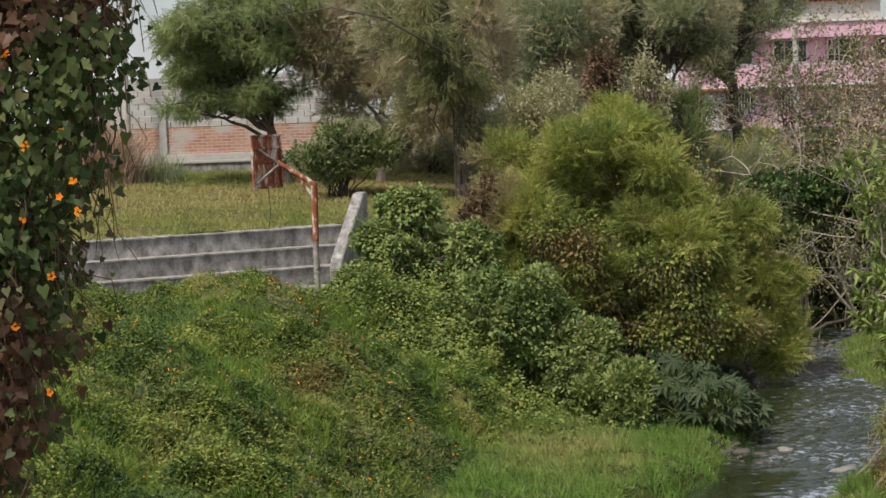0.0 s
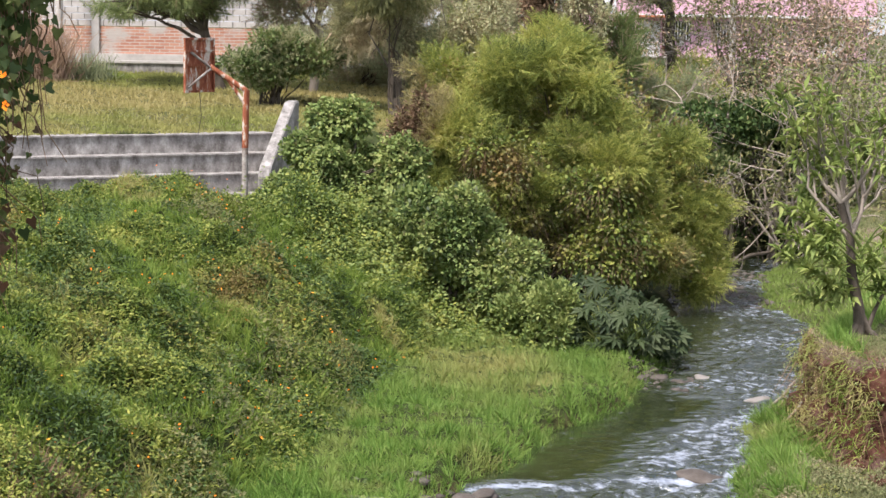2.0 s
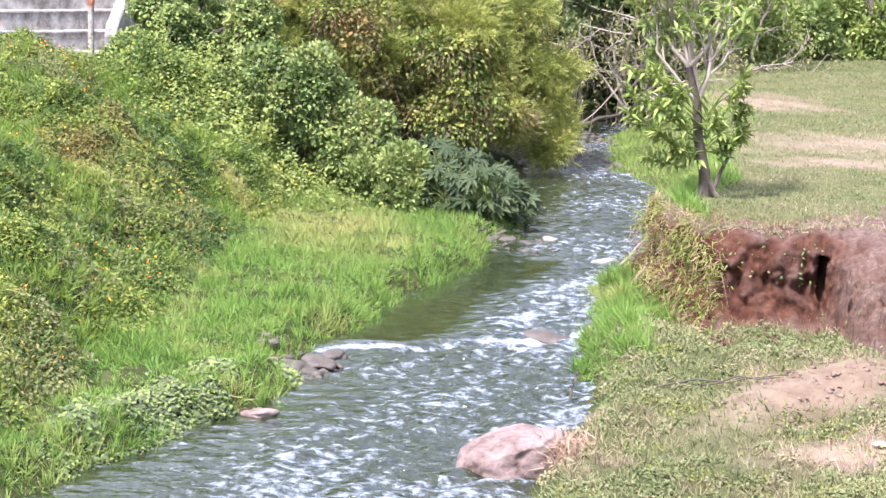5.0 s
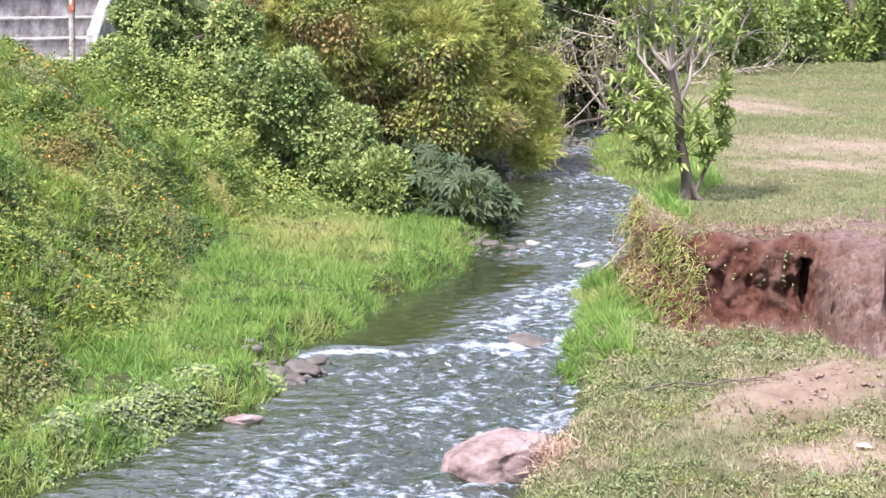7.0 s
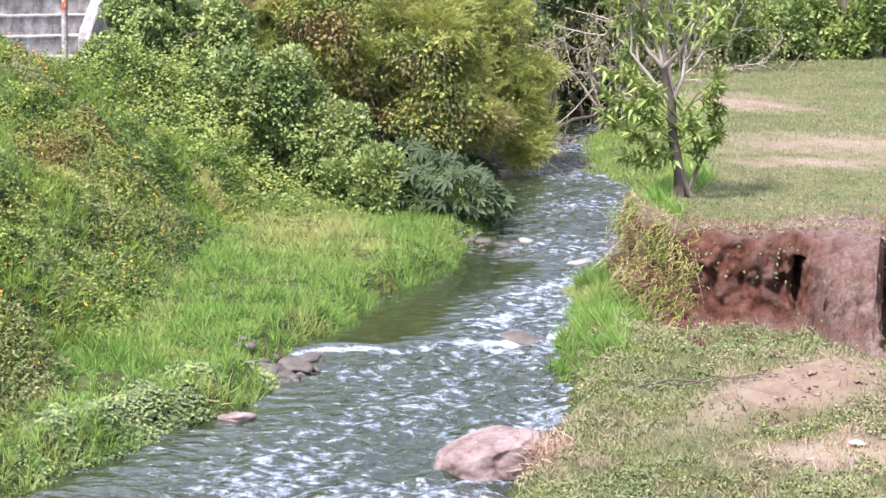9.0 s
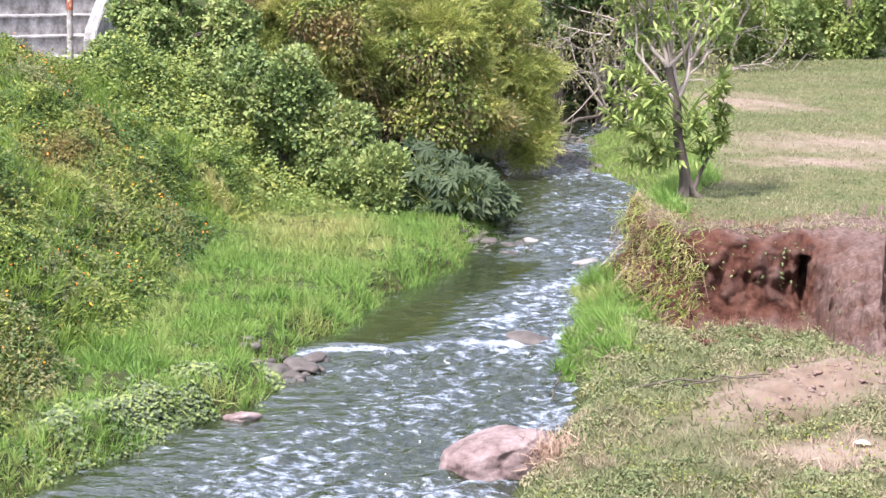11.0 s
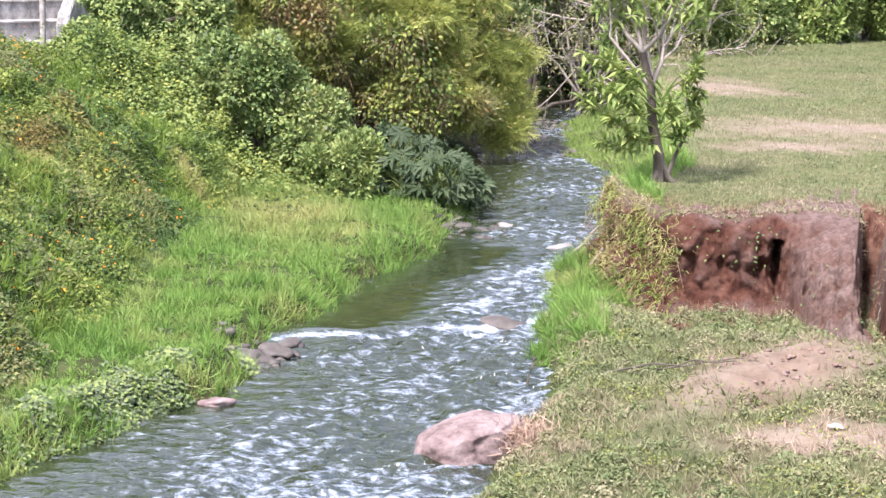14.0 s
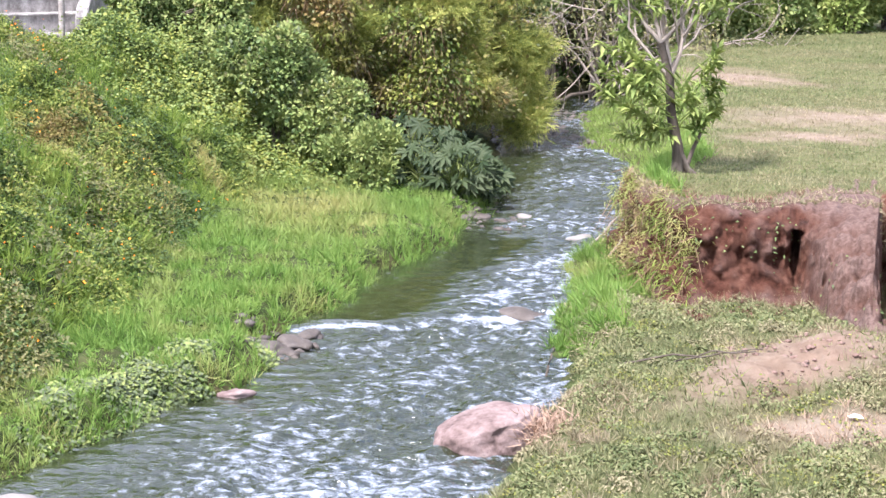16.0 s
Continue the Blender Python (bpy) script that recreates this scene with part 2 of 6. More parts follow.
def ground_material():
    m, n, l, b = material("ground_soil_and_turf", 0.97, 0, 0.1)
    co = n.new("ShaderNodeTexCoord")

    def tex(scale, detail, cols, stops):
        t = n.new("ShaderNodeTexNoise")
        t.inputs["Scale"].default_value, t.inputs["Detail"].default_value, t.inputs["Roughness"].default_value = scale, detail, 0.65
        l.new(co.outputs["Object"], t.inputs["Vector"])
        r = ramp(n, cols, stops)
        l.new(t.outputs["Fac"], r.inputs["Fac"])
        return t, r

    def mixed(fac, a, c):
        x = n.new("ShaderNodeMixRGB")
        l.new(fac, x.inputs["Fac"])
        l.new(a, x.inputs["Color1"])
        l.new(c, x.inputs["Color2"])
        return x.outputs["Color"]

    def attribute(name):
        a = n.new("ShaderNodeAttribute")
        a.attribute_name = name
        return a.outputs["Fac"]

    _, turf = tex(5.0, 8, [(0.02, 0.026, 0.011), (0.04, 0.055, 0.018), (0.08, 0.095, 0.035)], [0.3, 0.5, 0.7])
    _, dust = tex(4.0, 8, [(0.15, 0.115, 0.08), (0.23, 0.18, 0.13), (0.27, 0.22, 0.165)], [0.3, 0.5, 0.7])
    fine, soil = tex(5.5, 10, [(0.04, 0.018, 0.012), (0.10, 0.046, 0.030), (0.16, 0.088, 0.06), (0.22, 0.145, 0.108)], [0.3, 0.45, 0.58, 0.7])
    _, field = tex(7.0, 8, [(0.065, 0.075, 0.03), (0.11, 0.115, 0.05), (0.17, 0.155, 0.085)], [0.3, 0.5, 0.7])
    c = mixed(attribute("field"), turf.outputs["Color"], field.outputs["Color"])
    c = mixed(attribute("dust"), c, dust.outputs["Color"])
    c = mixed(attribute("soil"), c, soil.outputs["Color"])
    l.new(c, b.inputs["Base Color"])
    bp = n.new("ShaderNodeBump")
    bp.inputs["Strength"].default_value, bp.inputs["Distance"].default_value = 0.8, 0.06
    l.new(fine.outputs["Fac"], bp.inputs["Height"])
    l.new(bp.outputs["Normal"], b.inputs["Normal"])
    return m


def scarp_material():
    """Fresh dark red earth and pale dry slumped earth, by the mesh attribute pale."""
    m, n, l, b = material("red_and_dry_earth", 0.98, 0, 0.1)
    co, at = n.new("ShaderNodeTexCoord"), n.new("ShaderNodeAttribute")
    at.attribute_name = "pale"
    a, c = n.new("ShaderNodeTexNoise"), n.new("ShaderNodeTexNoise")
    a.inputs["Scale"].default_value, a.inputs["Detail"].default_value, a.inputs["Roughness"].default_value = 4.5, 9, 0.68
    c.inputs["Scale"].default_value, c.inputs["Detail"].default_value, c.inputs["Roughness"].default_value = 16.0, 6, 0.7
    l.new(co.outputs["Object"], a.inputs["Vector"])
    l.new(co.outputs["Object"], c.inputs["Vector"])
    red = ramp(n, [(0.022, 0.010, 0.007), (0.075, 0.031, 0.020), (0.125, 0.06, 0.04), (0.2, 0.125, 0.09)], [0.3, 0.45, 0.6, 0.75])
    dry = ramp(n, [(0.085, 0.053, 0.042), (0.165, 0.112, 0.092), (0.25, 0.18, 0.15)], [0.3, 0.5, 0.7])
    l.new(a.outputs["Fac"], red.inputs["Fac"])
    l.new(c.outputs["Fac"], dry.inputs["Fac"])
    mx = n.new("ShaderNodeMixRGB")
    l.new(at.outputs["Fac"], mx.inputs["Fac"])
    l.new(red.outputs["Color"], mx.inputs["Color1"])
    l.new(dry.outputs["Color"], mx.inputs["Color2"])
    l.new(mx.outputs["Color"], b.inputs["Base Color"])
    bp = n.new("ShaderNodeBump")
    bp.inputs["Strength"].default_value, bp.inputs["Distance"].default_value = 0.9, 0.05
    l.new(c.outputs["Fac"], bp.inputs["Height"])
    l.new(bp.outputs["Normal"], b.inputs["Normal"])
    return m


def water_material():
    m, n, l, b = material("shallow_stream_water", 0.07, 0, 0.9)
    co, mp = n.new("ShaderNodeTexCoord"), n.new("ShaderNodeMapping")
    mp.inputs["Scale"].default_value = (0.85, 1.0, 1.0)
    l.new(co.outputs["Object"], mp.inputs["Vector"])
    a, f = n.new("ShaderNodeTexNoise"), n.new("ShaderNodeTexNoise")
    a.inputs["Scale"].default_value, a.inputs["Detail"].default_value = 7.0, 4
    f.inputs["Scale"].default_value, f.inputs["Detail"].default_value, f.inputs["Roughness"].default_value = 8.0, 7, 0.66
    l.new(mp.outputs["Vector"], a.inputs["Vector"])
    mf = n.new("ShaderNodeMapping")
    mf.inputs["Scale"].default_value = (0.8, 1.1, 1.0)
    l.new(co.outputs["Object"], mf.inputs["Vector"])
    l.new(mf.outputs["Vector"], f.inputs["Vector"])
    # Pale flecks: riffle foam, and sky glints put into the colour.
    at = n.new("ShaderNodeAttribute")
    at.attribute_name = "foam_glint"
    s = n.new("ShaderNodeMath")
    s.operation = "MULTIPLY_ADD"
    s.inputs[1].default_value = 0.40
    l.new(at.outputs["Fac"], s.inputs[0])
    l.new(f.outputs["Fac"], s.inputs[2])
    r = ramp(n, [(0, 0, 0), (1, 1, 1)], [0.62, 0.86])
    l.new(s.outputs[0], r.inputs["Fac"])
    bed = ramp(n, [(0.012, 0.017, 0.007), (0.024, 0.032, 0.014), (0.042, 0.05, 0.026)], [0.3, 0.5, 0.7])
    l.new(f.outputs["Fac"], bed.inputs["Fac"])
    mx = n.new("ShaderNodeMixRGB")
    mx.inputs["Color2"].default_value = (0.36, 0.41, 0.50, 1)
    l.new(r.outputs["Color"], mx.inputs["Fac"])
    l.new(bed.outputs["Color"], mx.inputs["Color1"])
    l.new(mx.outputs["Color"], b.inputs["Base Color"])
    rr = ramp(n, [(0.06, 0.06, 0.06), (0.5, 0.5, 0.5)])
    l.new(r.outputs["Color"], rr.inputs["Fac"])
    l.new(rr.outputs["Color"], b.inputs["Roughness"])
    bp = n.new("ShaderNodeBump")
    bp.inputs["Strength"].default_value, bp.inputs["Distance"].default_value = 1.0, 0.11
    ch = n.new("ShaderNodeAttribute")
    ch.attribute_name = "chop"
    l.new(ch.outputs["Fac"], bp.inputs["Strength"])
    l.new(a.outputs["Fac"], bp.inputs["Height"])
    l.new(bp.outputs["Normal"], b.inputs["Normal"])
    return m


# ---- mesh helpers ----
rng = np.random.default_rng(7)


def smooth(x, a, b):
    t = np.clip((x - a) / (b - a), 0, 1)
    return t * t * (3 - 2 * t)


def wob(x, y, z=0.0, scale=1.0, seed=0):
    """Smooth noise of about -1 to 1 from a sum of sines."""
    g = np.random.default_rng(seed)
    out = 0.0
    for k in range(7):
        a = g.normal(size=3)
        a = a / np.linalg.norm(a) * scale * (1.0 + 0.35 * k)
        out = out + np.sin(a[0] * x + a[1] * y + a[2] * z + g.uniform(0, 6.3)) / (1 + 0.3 * k)
    return out / 2.6


def raw_mesh(name, verts, faces, mat, smooth_faces=False, attrs=None):
    """A mesh from an array of places and an array of faces that all have as many corners."""
    me = bpy.data.meshes.new(name)
    v, f = np.asarray(verts, np.float32), np.asarray(faces, np.int32)
    me.vertices.add(len(v))
    me.vertices.foreach_set("co", v.ravel())
    me.loops.add(f.size)
    me.loops.foreach_set("vertex_index", f.ravel())
    me.polygons.add(len(f))
    me.polygons.foreach_set("loop_start", np.arange(0, f.size, f.shape[1], dtype=np.int32))
    me.polygons.foreach_set("loop_total", np.full(len(f), f.shape[1], np.int32))
    if smooth_faces:
        me.polygons.foreach_set("use_smooth", np.ones(len(f), bool))
    for key, val in (attrs or {}).items():
        me.attributes.new(key, "FLOAT", "POINT").data.foreach_set("value", np.asarray(val, np.float32))
    me.update(calc_edges=True)
    me.materials.append(mat)
    return me


def unit(a):
    return a / np.maximum(np.linalg.norm(a, axis=1, keepdims=True), 1e-9)


# leaf shapes: x across, y along, z up; length 1
BLADE = (np.array([(-0.5, 0, 0), (0.5, 0, 0), (0.0, 1, 0.0)]), [(0, 1, 2)])
BENT = (np.array([(-0.5, 0, 0), (0.5, 0, 0), (0.32, 0.6, 0.06), (-0.32, 0.6, 0.06), (0, 1, 0.28)]), [(0, 1, 2), (0, 2, 3), (3, 2, 4)])
LEAF = (np.array([(0, 0, 0), (0.5, 0.42, 0.1), (0, 1, -0.1), (-0.5, 0.42, 0.1)]), [(0, 1, 2), (0, 2, 3)])
HEARTS = (np.array([(0, 0.12, 0), (0.32, -0.05, 0.06), (0.5, 0.25, 0.08), (0, 1, -0.12), (-0.5, 0.25, 0.08), (-0.32, -0.05, 0.06)]), [(0, 1, 2), (0, 2, 3), (0, 3, 4), (0, 4, 5)])


def star_shape(lobes=7):
    v, f = [(0, 0, 0)], []
    for i in range(lobes):
        a = radians(-125 + 250 * i / (lobes - 1))
        r = 1.0 - 0.25 * abs(i - (lobes - 1) / 2) / (lobes / 2)
        for da, rr, zz in ((-0.30, 0.55 * r, 0.0), (0.0, r, -0.22), (0.30, 0.55 * r, 0.0)):
            v.append((math.sin(a + da) * rr, math.cos(a + da) * rr, zz))
        k = 1 + 3 * i
        f += [(0, k, k + 1), (0, k + 1, k + 2)]
    return np.array(v), f


STAR = star_shape()


def spray_shape(n=7):
    """A twig's flat fan of narrow leaflets."""
    v, f = [], []
    for i in range(n):
        s = -1 if i % 2 else 1
        y0 = 0.75 * i / n
        k = len(v)
        tip = (s * 0.42 * (1 - 0.5 * i / n), y0 + 0.34, -0.06)
        v += [(0, y0, 0), (0.0, y0 + 0.09, 0.03), tip]
        f.append((k, k + 1, k + 2))
    k = len(v)
    v += [(-0.035, 0, 0), (0.035, 0, 0), (0, 1, 0)]
    f.append((k, k + 1, k + 2))
    return np.array(v), f


SPRAY = spray_shape()


def scatter(name, shape, places, along, up, length, width, mat, tone=None):
    """One mesh of many leaves: each lies with its length along one way and its upper side towards another."""
    sv, sf = shape
    n, k = len(places), len(sv)
    y = unit(along)
    x = unit(np.cross(y, up))
    z = np.cross(x, y)
    L, Wd = np.broadcast_to(length, n)[:, None, None], np.broadcast_to(width, n)[:, None, None]
    v = places[:, None, :] + x[:, None, :] * sv[None, :, 0:1] * Wd + y[:, None, :] * sv[None, :, 1:2] * L + z[:, None, :] * sv[None, :, 2:3] * L
    f = (np.asarray(sf)[None] + (np.arange(n) * k)[:, None, None]).reshape(-1, 3)
    attrs = {"tone": np.repeat(np.clip(tone, 0, 1), k)} if tone is not None else None
    return raw_mesh(name, v.reshape(-1, 3), f, mat, False, attrs)


def rand_dirs(n):
    return unit(rng.normal(size=(n, 3)))


def tubes(name, lines, mat, sides=6):
    """Tapered tubes, one for each (points, radius at start, radius at end), in one mesh."""
    V, F, base = [], [], 0
    for pts, r0, r1 in lines:
        p = np.asarray(pts, float)
        m = len(p)
        d = unit(np.gradient(p, axis=0))
        ref = np.where(np.abs(d[:, 2:3]) > 0.9, np.array([[1.0, 0, 0]]), np.array([[0, 0, 1.0]]))
        a = unit(np.cross(d, ref))
        b = np.cross(d, a)
        r = np.linspace(r0, r1, m)[:, None, None]
        ang = np.linspace(0, 2 * np.pi, sides, endpoint=False)[None, :, None]
        ring = p[:, None, :] + r * (np.cos(ang) * a[:, None, :] + np.sin(ang) * b[:, None, :])
        V.append(ring.reshape(-1, 3))
        i = np.arange(m - 1)[:, None] * sides
        j = np.arange(sides)[None, :]
        q = np.stack([i + j, i + (j + 1) % sides, i + sides + (j + 1) % sides, i + sides + j], -1).reshape(-1, 4)
        F.append(q + base)
        base += m * sides
    return raw_mesh(name, np.concatenate(V), np.concatenate(F), mat, True)


def bend_line(a, b, sag=0.0, wobble=0.0, n=8):
    a, b = np.asarray(a, float), np.asarray(b, float)
    t = np.linspace(0, 1, n)[:, None]
    p = a + (b - a) * t
    p[:, 2] += sag * 4 * (t * (1 - t))[:, 0]
    w = rng.normal(size=(n, 3)) * wobble * np.linalg.norm(b - a) * np.sin(np.pi * t) ** 0.5
    return p + w


JOINED = ("stemwork", "branchwork", "limbwork", "shootwork", "foliage", "dead_growth", "dark_foliage", "pale_foliage", "sprays", "crown", "dry_twigs")


def part(name, data, parent, label=""):
    ob = new(name, data)
    ob.parent = parent
    return tagged(ob, label, kind="stuff" if name in JOINED else "")


def thing(name, label, category, group="", at=(0, 0, 0)):
    ob = new(name)
    ob.location = at
    ob.empty_display_size = 0.2
    return tagged(ob, label, category, group)


def boxes(name, items, mat, bevel=0.0):
    """A bmesh of boxes (centre, size, turn about z in degrees), bevelled, as one mesh."""
    bm = bmesh.new()
    for c, s, *turn in items:
        m = Matrix.Translation(c) @ Matrix.Rotation(radians(turn[0] if turn else 0), 4, "Z") @ Matrix.Diagonal((*s, 1))
        bmesh.ops.create_cube(bm, size=1, matrix=m)
    if bevel:
        bmesh.ops.bevel(bm, geom=bm.edges[:], offset=bevel, segments=2, affect="EDGES")
    me = bpy.data.meshes.new(name)
    bm.to_mesh(me)
    bm.free()
    me.materials.append(mat)
    return me


def boulder(name, size, mat, seed, rough=0.22, detail=3, flat=0.0):
    bm = bmesh.new()
    bmesh.ops.create_icosphere(bm, subdivisions=detail, radius=1)
    off = Vector((seed * 3.7, seed * 1.3, seed * 2.1))
    for v in bm.verts:
        p = v.co.copy()
        k = 1 + rough * noise.noise(p * 0.9 + off) * 1.6 + rough * 0.5 * noise.noise(p * 2.3 + off) + 0.06 * noise.noise(p * 6 + off)
        p = p * k
        if flat and p.z > flat:
            p.z = flat + (p.z - flat) * 0.3
        v.co = Vector((p.x * size[0] / 2, p.y * size[1] / 2, p.z * size[2] / 2))
    for f in bm.faces:
        f.smooth = True
    me = bpy.data.meshes.new(name)
    bm.to_mesh(me)
    bm.free()
    me.materials.append(mat)
    return me


# ---- the lie of the land ----
LY, LX = [0, 13, 15.8, 17.1, 18.3, 19.6, 20.9, 22.8, 25.4, 27.1, 30.7, 35.2, 39.6, 50, 70], [-2.2, -3.6, -2.3, -1.3, -0.6, -0.45, 0.1, 0.8, 2.0, 2.4, 3.1, 3.5, 4.7, 9.5, 22]
RY, RX = [0, 13, 14.5, 15.05, 15.75, 16.6, 17.9, 18.6, 19.7, 21.2, 23.8, 26.5, 30, 32, 34.1, 38, 40.8, 50, 70], [-0.4, 0.45, 1.3, 1.55, 1.92, 2.15, 2.45, 2.6, 2.75, 2.9, 3.4, 4.4, 5.2, 5.35, 4.85, 5.2, 6.1, 12, 25]
FY, FX = [0, 13.6, 15.2, 19.6, 23.8, 28.1, 30, 32, 36, 40, 60, 80], [-3.6, -3.9, -3.1, -2.1, -1.6, -0.6, 0.3, 1.2, 2.2, 3.2, 12, 24]
TERRACE = np.array([(30, 80), (15, 50), (8.2, 43), (6.9, 38), (6.6, 34), (6.0, 30), (4.9, 26), (4.2, 23.6), (4.3, 22.4), (4.6, 21.95), (4.95, 21.9), (5.55, 22.05), (6.2, 22.5), (6.9, 22.45), (6.95, 21.6), (6.55, 20.4), (6.8, 19.6), (7.1, 18), (7.6, 16), (8.2, 13), (9, 0)], float)
STAND_END, STAND_U, STAND_N = np.array((-4.64, 41.4)), np.array((0.859, 0.512)), np.array((0.512, -0.859))


def fan_mask(x, y):
    """Fan of slumped earth below the scarp."""
    u, v = (x - 4.55) * 0.74 + (y - 17.4) * 0.67, (y - 17.4) * 0.74 - (x - 4.55) * 0.67
    return np.exp(-((u / 1.5) ** 2 + (v / (0.74 + 0.22 * np.clip(u, -1, 1.2))) ** 2) ** 2)


def left_edge(y):
    return np.interp(y, LY, LX) + 0.10 * np.sin(y * 2.1) + 0.06 * np.sin(y * 5.3 + 1)


def right_edge(y):
    return np.interp(y, RY, RX) + 0.08 * np.sin(y * 1.7 + 2) + 0.06 * np.sin(y * 4.7)


def foot_line(y):
    return np.interp(y, FY, FX)


def terrace_side(x, y):
    """Distance from the rim of the upper meadow; positive on the meadow."""
    best = np.full(np.shape(x), 1e9)
    side = np.zeros(np.shape(x))
    for (ax, ay), (bx, by) in zip(TERRACE[:-1], TERRACE[1:]):
        dx, dy = bx - ax, by - ay
        t = np.clip(((x - ax) * dx + (y - ay) * dy) / (dx * dx + dy * dy), 0, 1)
        qx, qy = x - ax - t * dx, y - ay - t * dy
        d = np.hypot(qx, qy)
        s = np.sign(dx * qy - dy * qx)
        near = d < best - 1e-9
        side = np.where(near, s, side)
        best = np.minimum(best, d)
    return best * side


def stand_behind(x, y):
    return (x - STAND_END[0]) * -STAND_N[0] + (y - STAND_END[1]) * -STAND_N[1]


def height(x, y, lumps=True):
    x, y = np.asarray(x, float), np.asarray(y, float)
    dl, dr, d = left_edge(y) - x, x - right_edge(y), foot_line(y) - x
    # left: apron, slope, court behind the ridge, meadow behind the stand
    s = np.clip(d / 4.4, 0, 1)
    shape = 1 - (1 - s) ** 1.7
    e = stand_behind(x, y)
    court = smooth(y, 30.2, 33.5) * smooth(-x, 2.6, 3.8)
    top = 2.14 + 0.3 * smooth(x, -4.2, -3.0) - 1.3 * court
    meadow = 2.62 + 0.072 * np.clip(e, 0, 14) - 0.006 * np.clip(y - 60, 0, 70)
    behind = np.where(x < -4.3, (e > -0.02).astype(float), smooth(e, -2.5, 1.0))
    top = top * (1 - behind) + meadow * behind
    apron = 0.26 * smooth(dl, -0.05, 0.4) + 0.05 * np.clip(dl, 0, 4)
    zl = np.where(d > 0, np.minimum(apron, 0.5) + (top - 0.45) * shape, np.minimum(apron, 0.5))
    if lumps:
        hill = smooth(d, 0, 0.7) * (1 - behind) * (1 - court)
        zl = zl + hill * (0.17 * wob(x, y, 0, 2.4, 3) + 0.12 * wob(x, y, 0, 5.5, 4) + 0.13 * np.sin(2.6 * (x * 0.9 + y * 0.42) + 1.2 * wob(x, y, 0, 1.2, 12)) + 0.055 * wob(x, y, 0, 11, 13)) + 0.05 * behind * wob(x, y, 0, 1.3, 5)
        zl = zl + smooth(dl, 0.2, 0.8) * (0.06 * wob(x, y, 0, 3.5, 6) + 0.035 * wob(x, y, 0, 9.0, 7))
    # right: low bank and upper meadow
    low = 0.24 * smooth(dr, -0.05, 0.45) + 0.05 * np.clip(dr, 0, 3)
    sd = terrace_side(x, y)
    up = 1.2 + 0.004 * np.clip(y - 22, 0, 30) + 2.0 * smooth(y, 48, 105) + 0.03 * wob(x, y, 0, 1.1, 8)
    if lumps:
        sd = sd + (0.05 * wob(x, y, 0, 4.0, 9) + 0.02 * wob(x, y, 0, 11.0, 10)) * smooth(30 - y, 0, 6)
        low = low + smooth(dr, 0.2, 0.8) * (0.05 * wob(x, y, 0, 3.0, 11) + 0.025 * wob(x, y, 0, 9.0, 16))
    low = low - 0.14 * smooth(y, 18.6, 20.4) * smooth(x, 3.2, 4.2)
    low = low + fan_mask(x, y) * (0.10 + 0.16 * smooth(x, 4.4, 5.8) + (0.05 * wob(x, y, 0, 8, 14) + 0.035 * wob(x, y, 0, 19, 15) if lumps else 0))
    wide = 0.09 + 0.9 * smooth(y, 23, 31)
    zr = low + (up - low) * smooth(sd, -wide, 0.09 + 0.3 * smooth(y, 23, 31))
    bed = -0.3
    mid = dl + dr > 0
    z = np.where(dl > dr, zl, zr)
    chan = smooth(np.minimum(-dl, -dr), 0.0, 0.35)
    return z * (1 - chan) + bed * chan


def axis(lo, hi, a, b, fine, grow=1.22):
    core = list(np.arange(a, b + 1e-6, fine))
    s, v, left = fine, a, []
    while v > lo:
        s *= grow
        v -= s
        left.append(v)
    s, v = fine, core[-1]
    while v < hi:
        s *= grow
        v += s
        core.append(v)
    return np.array(left[::-1] + core)


def dust_mask(x, y):
    spots = ((7.9, 35.5, 1.6, 1.6), (8.8, 29.5, 3.0, 1.4), (6.5, 41, 2.0, 1.5), (4.6, 15.4, 1.3, 0.7), (7.4, 27.2, 1.6, 0.8))
    m = np.zeros(np.shape(x))
    for cx, cy, rx, ry in spots:
        m = np.maximum(m, np.exp(-((x - cx) / rx) ** 2 - ((y - cy) / ry) ** 2))
    return np.clip(m * 1.4 + 0.35 * wob(x, y, 0, 3.0, 21) + 0.2 * wob(x, y, 0, 9, 22) - 0.35, 0, 1)


